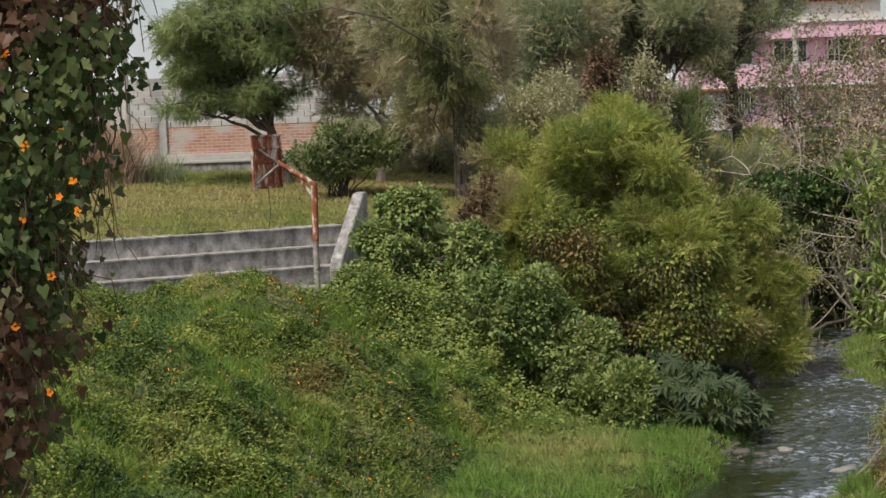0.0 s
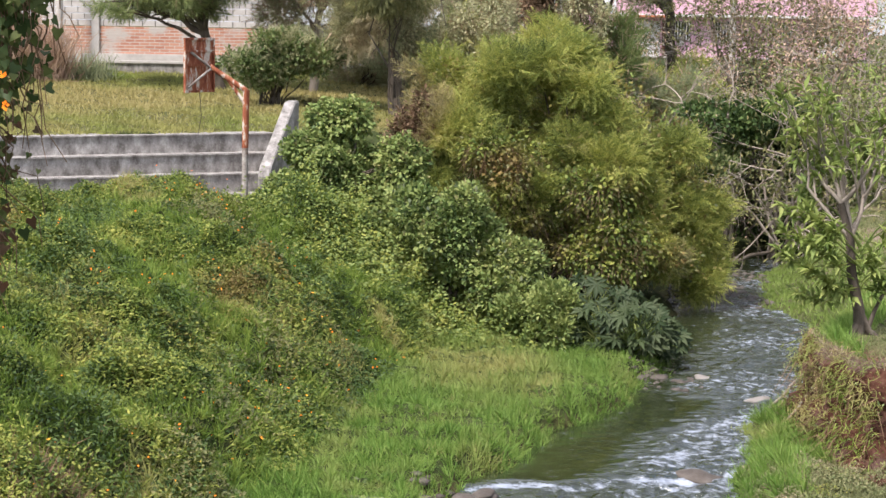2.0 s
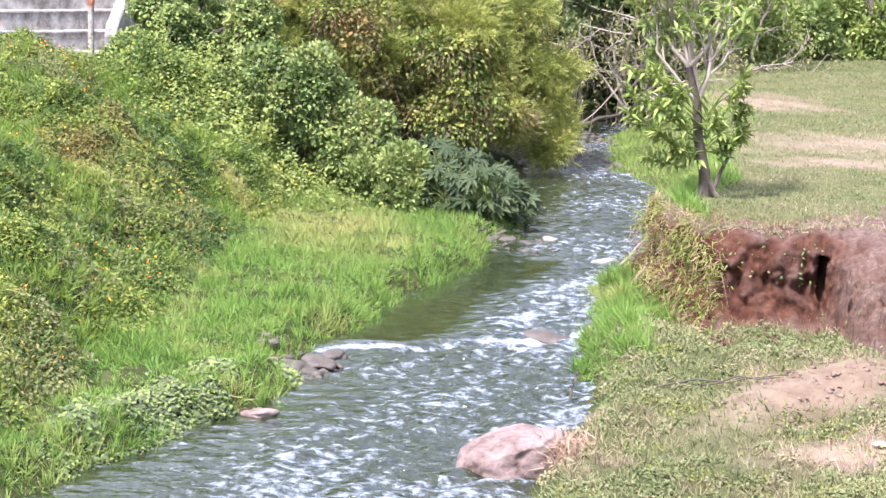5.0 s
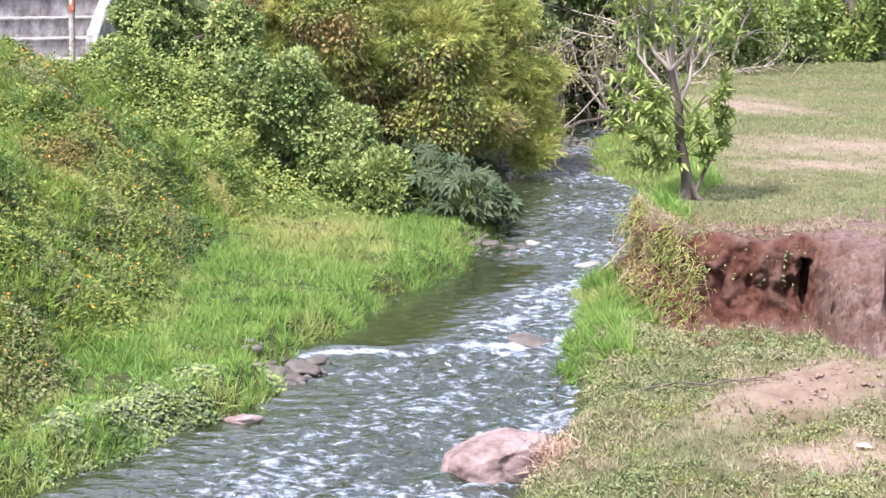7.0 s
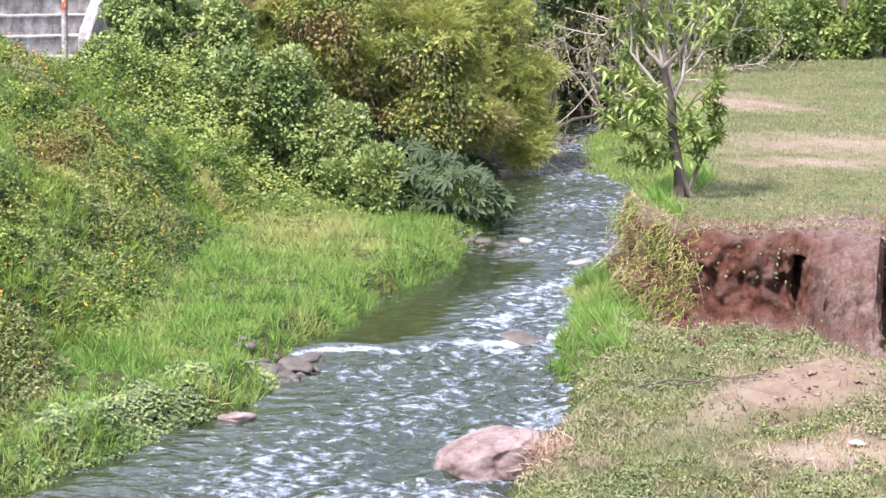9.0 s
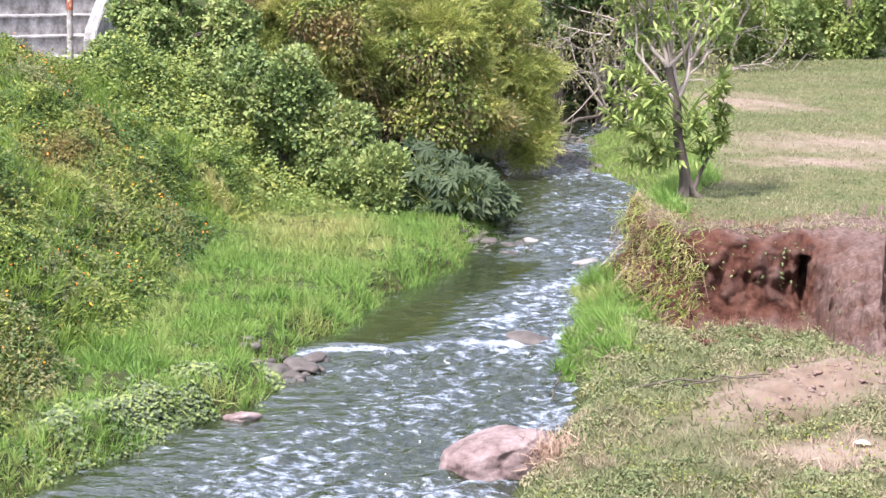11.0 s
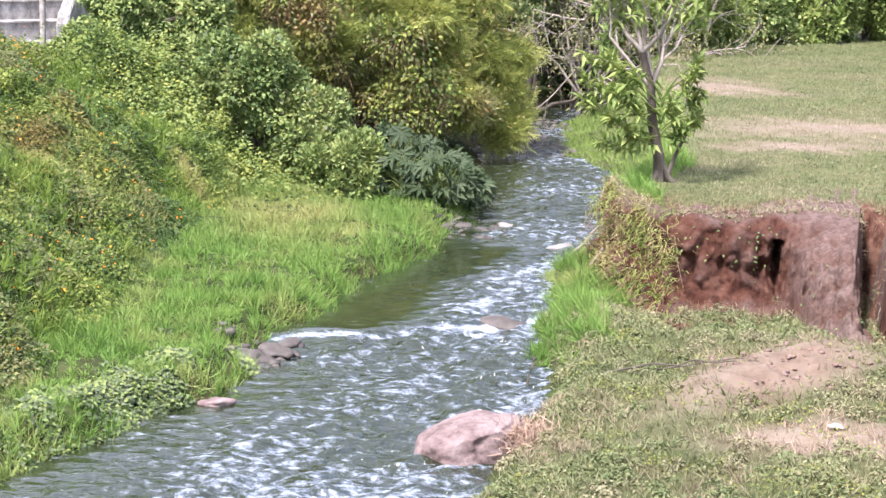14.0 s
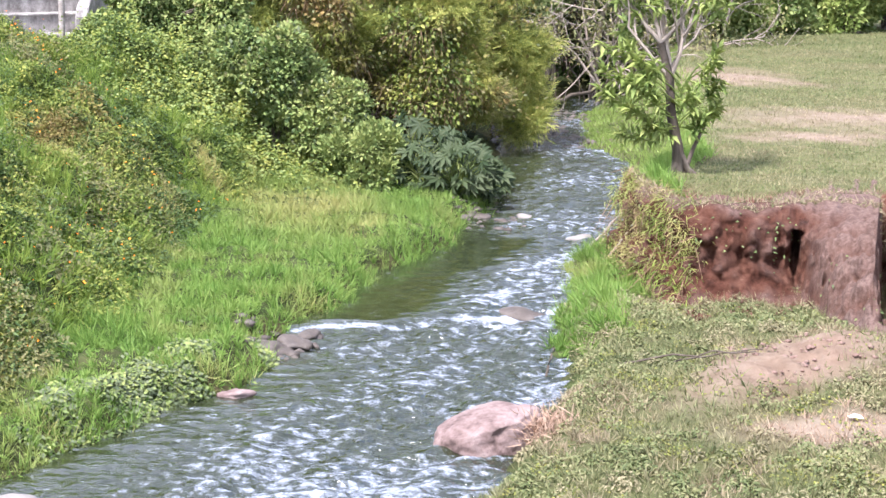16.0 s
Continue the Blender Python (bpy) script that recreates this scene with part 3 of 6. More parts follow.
def build_ground():
    xs, ys = axis(-2600, 2600, -10, 12.5, 0.085), axis(-2600, 3200, 13, 30, 0.085, 1.012)
    X, Y = np.meshgrid(xs, ys)
    Z = height(X, Y)
    nx, ny = len(xs), len(ys)
    i = np.arange(ny - 1)[:, None] * nx + np.arange(nx - 1)[None, :]
    F = np.stack([i, i + 1, i + nx + 1, i + nx], -1).reshape(-1, 4)
    sd = terrace_side(X, Y)
    rim = np.exp(-(sd / 0.42) ** 2) * smooth(X, 3.6, 4.3) * smooth(24.0 - Y, 0, 1.5) * smooth(Z, 0.1, 0.25)
    slip = np.exp(-((X + 3.55) / 0.35) ** 2 - ((Y - 16.2) / 0.9) ** 2)
    fan = 1.15 * fan_mask(X, Y)
    beach = smooth(left_edge(Y) - X, -0.5, 0.0) * smooth(X - left_edge(Y) + 0.35, 0, 0.3) * 0.2
    soil = np.clip(1.3 * np.maximum.reduce([rim, slip * 0.9, fan * 0.2, beach]) + 0.15 * wob(X, Y, 0, 7, 31), 0, 1)
    field = np.maximum(smooth(X - right_edge(Y), 0.05, 0.5) * (0.55 + 0.45 * smooth(sd, -0.1, 0.3)), smooth(stand_behind(X, Y), 0, 0.3) * (X < 2))
    me = raw_mesh("ground", np.stack([X, Y, Z], -1).reshape(-1, 3), F, ground_material(), True,
                  {"soil": soil.ravel(), "dust": np.maximum(dust_mask(X, Y) * smooth(X - right_edge(Y), 0, 0.4), np.clip(fan, 0, 1)).ravel(), "field": field.ravel()})
    return tagged(new("ground", me), "grassy stream banks with bare red earth scarp", "ground", kind="structure")


def build_water():
    xs, ys = axis(-60, 60, -5.5, 7, 0.05, 1.3), axis(-60, 80, 13.5, 31, 0.055, 1.03)
    X, Y = np.meshgrid(xs, ys)
    weir = np.interp(X, [-1, 0, 1.4, 3.2], [20.35, 20.5, 20.8, 21.5]) + 0.07 * np.sin(X * 5)
    up = smooth(Y - weir, -0.22, 0.12)
    fast = np.clip((1 - up) * smooth(Y, 12, 15) * 0.95 + up * np.maximum(smooth(X - left_edge(Y), 0.8, 1.7) * 0.8, smooth(Y, 25.0, 26.5) * 0.8), 0, 1)
    calm_left = smooth(X - left_edge(Y), 0.1, 1.3 + 1.3 * smooth(19.8 - Y, 0, 1.5))
    fast = fast * (0.25 + 0.75 * calm_left)
    amp = 0.002 + 0.034 * fast
    Z = 0.05 * up + amp * (wob(X * 0.8, Y, 0, 9, 41) + 0.75 * wob(X * 0.85, Y, 0, 17, 42))
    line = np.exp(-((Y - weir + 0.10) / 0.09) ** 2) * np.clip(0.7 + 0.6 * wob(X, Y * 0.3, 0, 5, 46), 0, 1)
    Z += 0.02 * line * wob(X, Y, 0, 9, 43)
    # Flecks along fast water are painted glints; the weir line is froth.
    foam_glint = np.clip(0.62 * fast * (0.6 + 0.4 * wob(X * 0.7, Y, 0, 2.2, 44)) + 1.15 * line * (0.75 + 0.4 * wob(X, Y, 0, 4, 45)), 0, 1.2)
    nx, ny = len(xs), len(ys)
    i = np.arange(ny - 1)[:, None] * nx + np.arange(nx - 1)[None, :]
    F = np.stack([i, i + 1, i + nx + 1, i + nx], -1).reshape(-1, 4)
    inside = ((left_edge(Y) - X < 0.7) & (X - right_edge(Y) < 0.7))
    keep = inside.ravel()[F].all(axis=1)
    used, F2 = np.unique(F[keep], return_inverse=True)
    V = np.stack([X, Y, Z], -1).reshape(-1, 3)[used]
    me = raw_mesh("water", V, F2.reshape(-1, 4), water_material(), True, {"foam_glint": foam_glint.ravel()[used], "chop": (0.05 + 0.95 * np.clip(fast * 1.2 + line, 0, 1)).ravel()[used]})
    return tagged(new("water", me), "shallow rippling stream with white riffles and painted glints", "stream", kind="structure")


build_ground()
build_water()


# ---- plants ----
def lobed(n, clumps, rough=0.25, shell=0.5, seed=0):
    """Places and outward ways within a heap of lumpy ellipsoids (centre, half sizes, weight)."""
    c = np.array([k[:3] for k in clumps], float)
    r = np.array([k[3:6] for k in clumps], float)
    w = np.array([k[6] if len(k) > 6 else k[3] * k[5] for k in clumps], float)
    pick = rng.choice(len(clumps), n, p=w / w.sum())
    d = rand_dirs(n)
    rad = shell + (1 - shell) * rng.random(n) ** 0.6
    lump = 1 + rough * wob(d[:, 0] * 3, d[:, 1] * 3, d[:, 2] * 3 + pick * 5, 1.6, seed) + rough * 0.5 * wob(d[:, 0] * 8, d[:, 1] * 8, d[:, 2] * 8 + pick, 1.4, seed + 1)
    rad = rad * lump + 0.08 * rng.normal(size=n) * rough
    return c[pick] + d * r[pick] * rad[:, None], d


def crown(name, shape, n, clumps, length, width, mat, up=0.4, droop=0.0, jitter=0.8, rough=0.25, shell=0.5, seed=0, tone=None):
    p, d = lobed(n, clumps, rough, shell, seed)
    floor_z = height(p[:, 0], p[:, 1], False)
    p[:, 2] = np.maximum(p[:, 2], floor_z + 0.03)
    along = d + jitter * rand_dirs(n) + np.array((0, 0, up - droop))
    upw = d * 0.7 + np.array((0, 0, 0.8)) + 0.7 * rand_dirs(n)
    L = length * rng.uniform(0.6, 1.3, n)
    t = None
    if tone is not None:
        t = tone(p)
    return scatter(name, shape, p, along, upw, L, L * width, mat, t)


def stems_to(base, clumps, r0, spread=0.15, per=2):
    lines = []
    if per == 0:
        clumps, per = clumps[::4], 1
    for k in clumps:
        for _ in range(per):
            b = np.array((base[0], base[1], 0.0)) + rng.normal(size=3) * (spread, spread, 0)
            b[2] = float(height(b[0], b[1], False)) - 0.05
            tip = np.array(k[:3]) + rng.normal(size=3) * np.array(k[3:6]) * 0.35
            lines.append((bend_line(b, tip, 0.15, 0.03), r0 * rng.uniform(0.6, 1), r0 * 0.2))
    return lines


def leafy(name, label, base, clumps, sets, stem=0.03, category="bush", group="", bark=None, per=2):
    """A shrub or mound: stems, and one part for each (part name, shape, count, length, width, material, options)."""
    ob = thing(name, label, category, group)
    part("stemwork", tubes("stemwork", stems_to(base, clumps, stem, per=per), bark or BARK, 5), ob)
    for pname, shape, n, length, width, mat, opt in sets:
        o = dict(opt)
        cl = o.pop("clumps", clumps)
        part(pname, crown(pname, shape, n, cl, length, width, mat, **o), ob)
    return ob


def grow(p, d, length, r, depth, lines, tips, split=3, bend=0.35, shrink=0.68, upward=0.1):
    """Branches: tapered lines that fork; the ends are gathered in tips."""
    p, d = np.asarray(p, float), np.asarray(d, float)
    pts = [p]
    steps = 5
    for _ in range(steps):
        d = d + rng.normal(size=3) * bend * 0.35 + np.array((0, 0, upward * 0.2))
        d = d / np.linalg.norm(d)
        pts.append(pts[-1] + d * length / steps)
    lines.append((np.array(pts), r, r * 0.55))
    if depth == 0:
        tips.append((pts[-1], d))
        return
    for _ in range(split):
        start = pts[-1] if rng.random() < 0.5 else pts[rng.integers(2, steps)]
        nd = d + rng.normal(size=3) * bend * 1.6
        grow(start, nd / np.linalg.norm(nd), length * shrink * rng.uniform(0.7, 1.2), r * 0.55, depth - 1, lines, tips, split, bend, shrink, upward)


def ground_at(x, y):
    return float(height(x, y, False))


# ---- concrete stand, hoop, walls ----
def stand_point(along, out, z):
    p = STAND_END + STAND_U * along + STAND_N * out
    return (p[0], p[1], z)


STAND_TURN = math.degrees(math.atan2(STAND_U[1], STAND_U[0]))


def build_stand():
    ob = thing("concrete_stand", "weathered grey concrete spectator steps", "bleachers")
    rise, tread, long_ = 0.385, 0.5, 13.0
    for i in range(5):
        top = 2.66 - rise * i
        c = stand_point(-long_ / 2, tread * (i - 0.5) + 0.1, (top + 0.3) / 2)
        me = boxes("step", [(c, (long_, tread + 0.2, top - 0.3), STAND_TURN)], CONCRETE, 0.02)
        part("step", me, ob)
        nose = stand_point(-long_ / 2, tread * i + 0.2 + 0.012, top - 0.02)
        part("nosing", boxes("nosing", [(nose, (long_, 0.05, 0.04), STAND_TURN)], CONCRETE, 0.012), ob)
    # sloping parapet at the end
    bm = bmesh.new()
    prof = [(0.0, 0.5), (0.0, 3.36), (0.35, 3.34), (2.6, 2.12), (2.75, 1.9), (2.75, 0.5)]
    a, b = Vector((-4.17, 41.3, 0)), Vector((-4.50, 38.5, 0))
    d = (b - a).normalized()
    side = Vector((-d.y, d.x, 0)) * 0.12
    rings = [[bm.verts.new(a + d * s + Vector((0, 0, z)) + k * side) for s, z in prof] for k in (-1, 1)]
    bm.faces.new(rings[0])
    bm.faces.new(rings[1][::-1])
    for i in range(len(prof)):
        j = (i + 1) % len(prof)
        bm.faces.new((rings[0][j], rings[0][i], rings[1][i], rings[1][j]))
    bmesh.ops.recalc_face_normals(bm, faces=bm.faces[:])
    bmesh.ops.bevel(bm, geom=bm.edges[:], offset=0.02, segments=2, affect="EDGES")
    me = bpy.data.meshes.new("parapet")
    bm.to_mesh(me)
    bm.free()
    me.materials.append(CONCRETE)
    part("parapet", me, ob, "sloping concrete parapet with light worn top")
    return ob


def build_hoop():
    ob = thing("basketball_post", "rusty basketball post with flaking white and red paint", "basketball hoop")
    x, y = -4.65, 37.0
    base = ground_at(x, y) - 0.05
    part("pole", tubes("pole", [([(x - 0.02, y, base), (x - 0.02, y, 2.62)], 0.062, 0.06)], WHITEPAINT, 12), ob, "worn white lower pole")
    part("upper_pole", tubes("upper_pole", [([(x - 0.02, y, 2.6), (x - 0.01, y, 3.2), (x, y, 3.72)], 0.064, 0.064)], RUST, 12), ob, "rusty red painted upper pole")
    bx = x - 0.72
    part("arm", tubes("arm", [([(x, y, 3.70), (bx + 0.02, y - 0.02, 4.16)], 0.055, 0.05), ([(x - 0.005, y, 3.42), (x - 0.34, y - 0.01, 3.90)], 0.035, 0.035)], RUST, 10), ob)
    # board: sheet and frame, turned almost edge-on
    turn = 62
    c = Vector((bx - 0.20, y - 0.05, 4.18))
    board = part("board", boxes("board", [(c, (0.92, 0.025, 1.04), turn)], RUST, 0.004), ob, "rusty sheet steel backboard with paint streaks")
    t = radians(turn)
    ux, n = Vector((math.cos(t), math.sin(t), 0)), Vector((math.sin(t), -math.cos(t), 0))
    for s in (-1, 1):
        part("frame_rail", boxes("frame_rail", [(c + n * 0.03 + Vector((0, 0, s * 0.50)), (0.95, 0.04, 0.045), turn)], RUST, 0.005), board)
        part("frame_stile", boxes("frame_stile", [(c + n * 0.03 + ux * s * 0.45, (0.045, 0.04, 1.0), turn)], RUST, 0.005), board)
    part("crossbar", boxes("crossbar", [(c + n * 0.03, (0.9, 0.035, 0.05), turn), (c + n * 0.03 + Vector((0, 0, 0.27)), (0.9, 0.03, 0.04), turn)], RUST, 0.004), board)
    p0, p1 = c + n * 0.05 + ux * -0.40 + Vector((0, 0, -0.42)), Vector((bx + 0.05, y - 0.03, 4.12))
    part("brace", tubes("brace", [([p0, p1], 0.026, 0.026), ([c + n * 0.05 + ux * -0.3 + Vector((0, 0, 0.25)), p1], 0.026, 0.026)], WHITEPAINT, 8), ob, "pale diagonal braces")
    part("hanging_wire", tubes("hanging_wire", [([(c.x + 0.02, y, 3.66), (c.x + 0.05, y, 3.2), (c.x - 0.01, y, 2.85)], 0.008, 0.006)], BLACK, 5), ob)
    return ob


def build_brick_wall():
    ob = thing("garden_wall", "brick wall topped with pale grey blocks", "wall")
    y = 58.0
    part("brick_course", boxes("brick_course", [((-10.6, y, 4.28), (9.0, 0.18, 1.1))], BRICK, 0.01), ob, "orange brick lower wall")
    part("footing", boxes("footing", [((-10.6, y - 0.03, 3.8), (9.0, 0.3, 0.45))], MORTAR, 0.02), ob)
    z, k = 4.84, 0
    while z < 6.2:
        h = 0.19
        x = -15.1 + (0.2 if k % 2 else 0)
        while x < -6.3:
            w = 0.39
            part("block", boxes("block", [((x + w / 2, y + 0.01 * rng.normal(), z + h / 2), (w - 0.02, 0.17, h - 0.018))], MORTAR, 0.008), ob)
            x += w
        z += h
        k += 1
    for x in (-14.0, -11.83, -8.7):
        part("pillar", boxes("pillar", [((x, y - 0.04, 4.7), (0.24, 0.26, 2.0 if x < -13 else 1.7))], MORTAR, 0.015), ob)
    low = thing("retaining_wall", "low grey concrete kerb wall", "wall")
    part("coping", boxes("coping", [((-9.0, 54.0, 3.86), (6.0, 0.34, 0.08))], MORTAR, 0.015), low)
    part("body", boxes("body", [((-9.0, 54.02, 3.6), (6.0, 0.28, 0.5))], CONCRETE, 0.02), low)


def build_poles():
    for x, y, h, r, lab in ((-12.72, 57.0, 9.5, 0.10, "pale concrete utility pole beside a brick wall"), (13.6, 108.0, 16.0, 0.16, "pale concrete utility pole before a pink house")):
        ob = thing("utility_pole", lab, "utility pole", "utility poles")
        g = ground_at(x, y)
        part("shaft", tubes("shaft", [([(x, y, g - 0.1), (x, y, h)], r * 1.15, r * 0.8)], MORTAR, 10), ob)
        part("crossarm", boxes("crossarm", [((x, y, h - 0.5), (1.2, 0.08, 0.09))], MORTAR, 0.01), ob)


def build_house():
    """Two-storey pink house far behind the stream, with its parapet, openings and roof terrace."""
    Y, g = 115.0, 3.2
    ob = thing("pink_house", "two-storey pink rendered house with white openings", "house")
    x0, x1 = 4.6, 22.5
    part("ground_floor_wall", boxes("w", [(((x0 + x1) / 2, Y + 2, g + 1.2), (x1 - x0, 4, 3.0))], PINK, 0.02), ob)
    part("upper_wall", boxes("w", [(((x0 + x1) / 2 + 1.7, Y + 2.4, 7.7), (x1 - x0 - 3.4, 3.6, 3.6))], PINK, 0.02), ob)
    part("balcony_parapet", boxes("w", [(((x0 + x1) / 2 + 1.6, Y - 0.75, 6.45), (x1 - x0 - 2.6, 0.15, 1.1))], PINK, 0.02), ob)
    part("balcony_slab", boxes("w", [(((x0 + x1) / 2 + 1.6, Y - 0.2, 5.83), (x1 - x0 - 2.4, 1.35, 0.16))], WHITE, 0.01), ob)
    part("handrail", boxes("w", [(((x0 + x1) / 2 + 1.6, Y - 0.75, 7.04), (x1 - x0 - 2.6, 0.2, 0.08))], WHITE, 0.01), ob)
    part("cornice", boxes("w", [(((x0 + x1) / 2 + 1.5, Y + 0.2, 9.05), (x1 - x0 - 2.6, 1.0, 0.9))], PINK, 0.02), ob)
    part("roof_edge", boxes("w", [(((x0 + x1) / 2 + 1.5, Y + 0.15, 9.55), (x1 - x0 - 2.4, 1.15, 0.12))], WHITE, 0.01), ob)
    part("roof", boxes("w", [(((x0 + x1) / 2 + 1.5, Y + 2.4, 9.5), (x1 - x0 - 2.6, 3.8, 0.1))], MORTAR, 0.01), ob)
    for x in (11.0, 14.2, 17.4, 20.2):
        win = part("window", boxes("window", [((x, Y + 0.56, 7.85), (1.9, 0.1, 1.25))], DARKGLASS, 0.005), ob)
        part("frame", boxes("frame", [((x + dx, Y + 0.48, 7.85), (0.07, 0.08, 1.35)) for dx in (-0.98, -0.33, 0.33, 0.98)] + [((x, Y + 0.48, 7.85 + dz), (2.03, 0.08, 0.07)) for dz in (-0.66, 0.66)], WHITE, 0), win)
    for x, w, mat in ((9.55, 1.25, WHITE), (20.3, 1.6, WHITE), (8.3, 0.35, MAROON), (10.45, 0.3, MAROON), (19.3, 0.3, MAROON)):
        part("door", boxes("door", [((x, Y - 0.04, g + 1.15), (w, 0.12, 2.3))], mat, 0.01), ob)
    for x in (6.9, 11.3, 14.0, 17.3):
        win = part("barred_window", boxes("w", [((x, Y - 0.02, g + 1.75), (1.35, 0.1, 1.1))], DARKGLASS, 0.005), ob)
        for k in range(8):
            part("bar", boxes("bar", [((x - 0.6 + k * 0.171, Y - 0.12, g + 1.7), (0.07, 0.05, 1.15))], WHITE, 0), win)
    for x in (9.95, 10.8):
        part("meter_box", boxes("m", [((x + 0.6, Y - 0.1, g + 1.1), (0.4, 0.18, 0.5))], MORTAR, 0.01), ob)
    canopy = part("porch_canopy", boxes("p", [((9.6, Y - 0.5, g + 2.55), (2.6, 1.0, 0.12))], ROOFTILE, 0.01), ob)
    # roof terrace things
    shed = thing("rooftop_room", "pale rendered rooftop room with a red tiled roof", "house")
    part("wall", boxes("w", [((17.2, Y + 3.2, 10.45), (5.2, 2.6, 1.9))], MORTAR, 0.02), shed)
    for k in range(18):
        part("roof_tile_row", tubes("tile", [([(14.7 + 0.3 * k, Y + 1.5, 10.9), (14.7 + 0.3 * k, Y + 4.4, 12.0)], 0.17, 0.17)], ROOFTILE, 8), shed)
    rail = thing("rooftop_railing", "white metal railing on the roof terrace", "railing")
    for k in range(9):
        part("baluster", boxes("b", [((11.4 + 0.4 * k, Y - 0.1, 10.15), (0.06, 0.06, 1.1))], WHITE, 0), rail)
    for z in (10.2, 10.7):
        part("top_rail", boxes("b", [((13.0, Y - 0.1, z), (3.4, 0.06, 0.07))], WHITE, 0), rail)
    tank = thing("water_tank", "grey rooftop water tank", "tank")
    part("body", tubes("body", [([(12.2, Y + 2, 9.55), (12.2, Y + 2, 10.9)], 0.5, 0.5), ([(12.2, Y + 2, 10.9), (12.2, Y + 2, 11.1)], 0.5, 0.1)], STEEL, 16), tank)
    wall = thing("yard_wall", "grey concrete yard wall before a pink house", "wall")
    part("body", boxes("b", [((12, Y - 5, 2.75), (22, 0.2, 1.3))], CONCRETE, 0.02), wall)
    part("coping", boxes("b", [((12, Y - 5, 3.43), (22, 0.28, 0.07))], MORTAR, 0.01), wall)


def build_shed():
    ob = thing("tin_shed", "grey galvanised sheet shed among bushes", "shed")
    for k in range(9):
        x = -4.95 + 0.16 * k
        part("sheet_rib", boxes("s", [((x, 56.0, 4.3), (0.14, 0.05 + 0.03 * (k % 2), 1.35))], STEEL, 0.01), ob)
    part("post", boxes("p", [((-4.55, 55.9, 4.3), (0.09, 0.09, 1.45))], WHITE, 0.01), ob)
    part("roof", boxes("p", [((-4.3, 56.5, 5.0), (1.6, 1.4, 0.06))], STEEL, 0.01), ob)


build_stand()
build_hoop()
build_brick_wall()
build_poles()
build_house()
build_shed()


# ---- trees behind ----
def tree(name, label, base, lean, tall, r, clumps, sets, limbs=9, group="", bark=None):
    ob = thing(name, label, "tree", group)
    x, y = base
    z = ground_at(x, y) - 0.1
    top = np.array((x + lean[0], y + lean[1], z + tall))
    trunk = bend_line((x, y, z), top, 0, 0.012, 12)
    part("trunk", tubes("trunk", [(trunk, r, r * 0.35)], bark or BARK, 10), ob)
    lines = []
    for k in clumps:
        for _ in range(limbs // len(clumps) + 1):
            t0 = trunk[min(11, max(3, int(11 * (k[2] - z) / tall * 0.75)))]
            tip = np.array(k[:3]) + rng.normal(size=3) * np.array(k[3:6]) * 0.5
            ln = bend_line(t0, tip, 0.2, 0.035)
            lines.append((ln, r * 0.35, r * 0.08))
            for _ in range(3):
                s = ln[rng.integers(3, 7)]
                lines.append((bend_line(s, s + rng.normal(size=3) * np.array(k[3:6]) * 0.6, 0.05, 0.05, 6), r * 0.12, r * 0.03))
    part("limbwork", tubes("limbwork", lines, bark or BARK, 5), ob)
    for pname, shape, n, length, width, mat, opt in sets:
        o = dict(opt)
        cl = o.pop("clumps", clumps)
        part(pname, crown(pname, shape, n, cl, length, width, mat, **o), ob)
    return ob


def pads(c, size, n, flat=0.45, k=0.36):
    """A crown's clumps: n smaller pads within an ellipsoid."""
    out = []
    for _ in range(n):
        d = rng.normal(size=3)
        d = d / np.linalg.norm(d) * rng.random() ** 0.4
        s = rng.uniform(0.7, 1.25) * k
        out.append((c[0] + d[0] * size[0], c[1] + d[1] * size[1], c[2] + d[2] * size[2], size[0] * s, size[1] * s, size[2] * s * (flat + 0.4)))
    return out


tree("feathery_tree", "broad dark green fine-leaved tree behind a meadow", (-6.9, 50), (-1.0, 0), 3.4, 0.17,
     pads((-8.9, 50, 6.6), (1.6, 1.7, 1.5), 24, 0.35, 0.34) + pads((-7.3, 50, 7.5), (1.6, 1.5, 1.3), 22, 0.35, 0.34) + pads((-9.2, 49.8, 5.5), (0.9, 0.9, 0.4), 7, 0.35, 0.4) + pads((-7.3, 49.8, 5.7), (1.2, 0.9, 0.6), 10, 0.35, 0.38),
     [("crown", SPRAY, 21000, 0.30, 0.7, PEPPER, dict(up=0.05, droop=0.45, shell=0.1, rough=0.5, jitter=1.0, seed=2)), ("dead_growth", BLADE, 900, 0.4, 0.03, STRAW, dict(shell=0.3, droop=0.5, up=0, seed=3))])
leafy("rounded_shrub", "loose glossy green shrub on the meadow edge", (-5.3, 47), pads((-5.6, 47, 4.05), (1.0, 0.9, 0.75), 16, 0.6, 0.42) + pads((-4.5, 47.2, 4.3), (0.8, 0.8, 0.7), 10, 0.6, 0.42),
      [("foliage", LEAF, 13000, 0.12, 0.55, ROUND, dict(up=0.3, shell=0.15, rough=0.6, seed=5)), ("sprays", SPRAY, 2600, 0.26, 0.6, SAGE, dict(up=0.5, shell=0.5, rough=0.6, seed=6))], 0.03, per=1)
GREYTREE = pads((-4.4, 50, 6.6), (1.9, 1.5, 1.9), 20)
tree("grey_tree", "half-bare greyish tree with thin foliage", (-4.6, 50.5), (0.4, 0), 4.2, 0.13, GREYTREE,
     [("crown", SPRAY, 13000, 0.26, 0.7, SAGE, dict(shell=0.1, rough=0.4, seed=7)), ("dead_growth", SPRAY, 6000, 0.3, 0.35, STRAW, dict(shell=0.1, rough=0.4, seed=8))], 30, bark=PALEBARK)
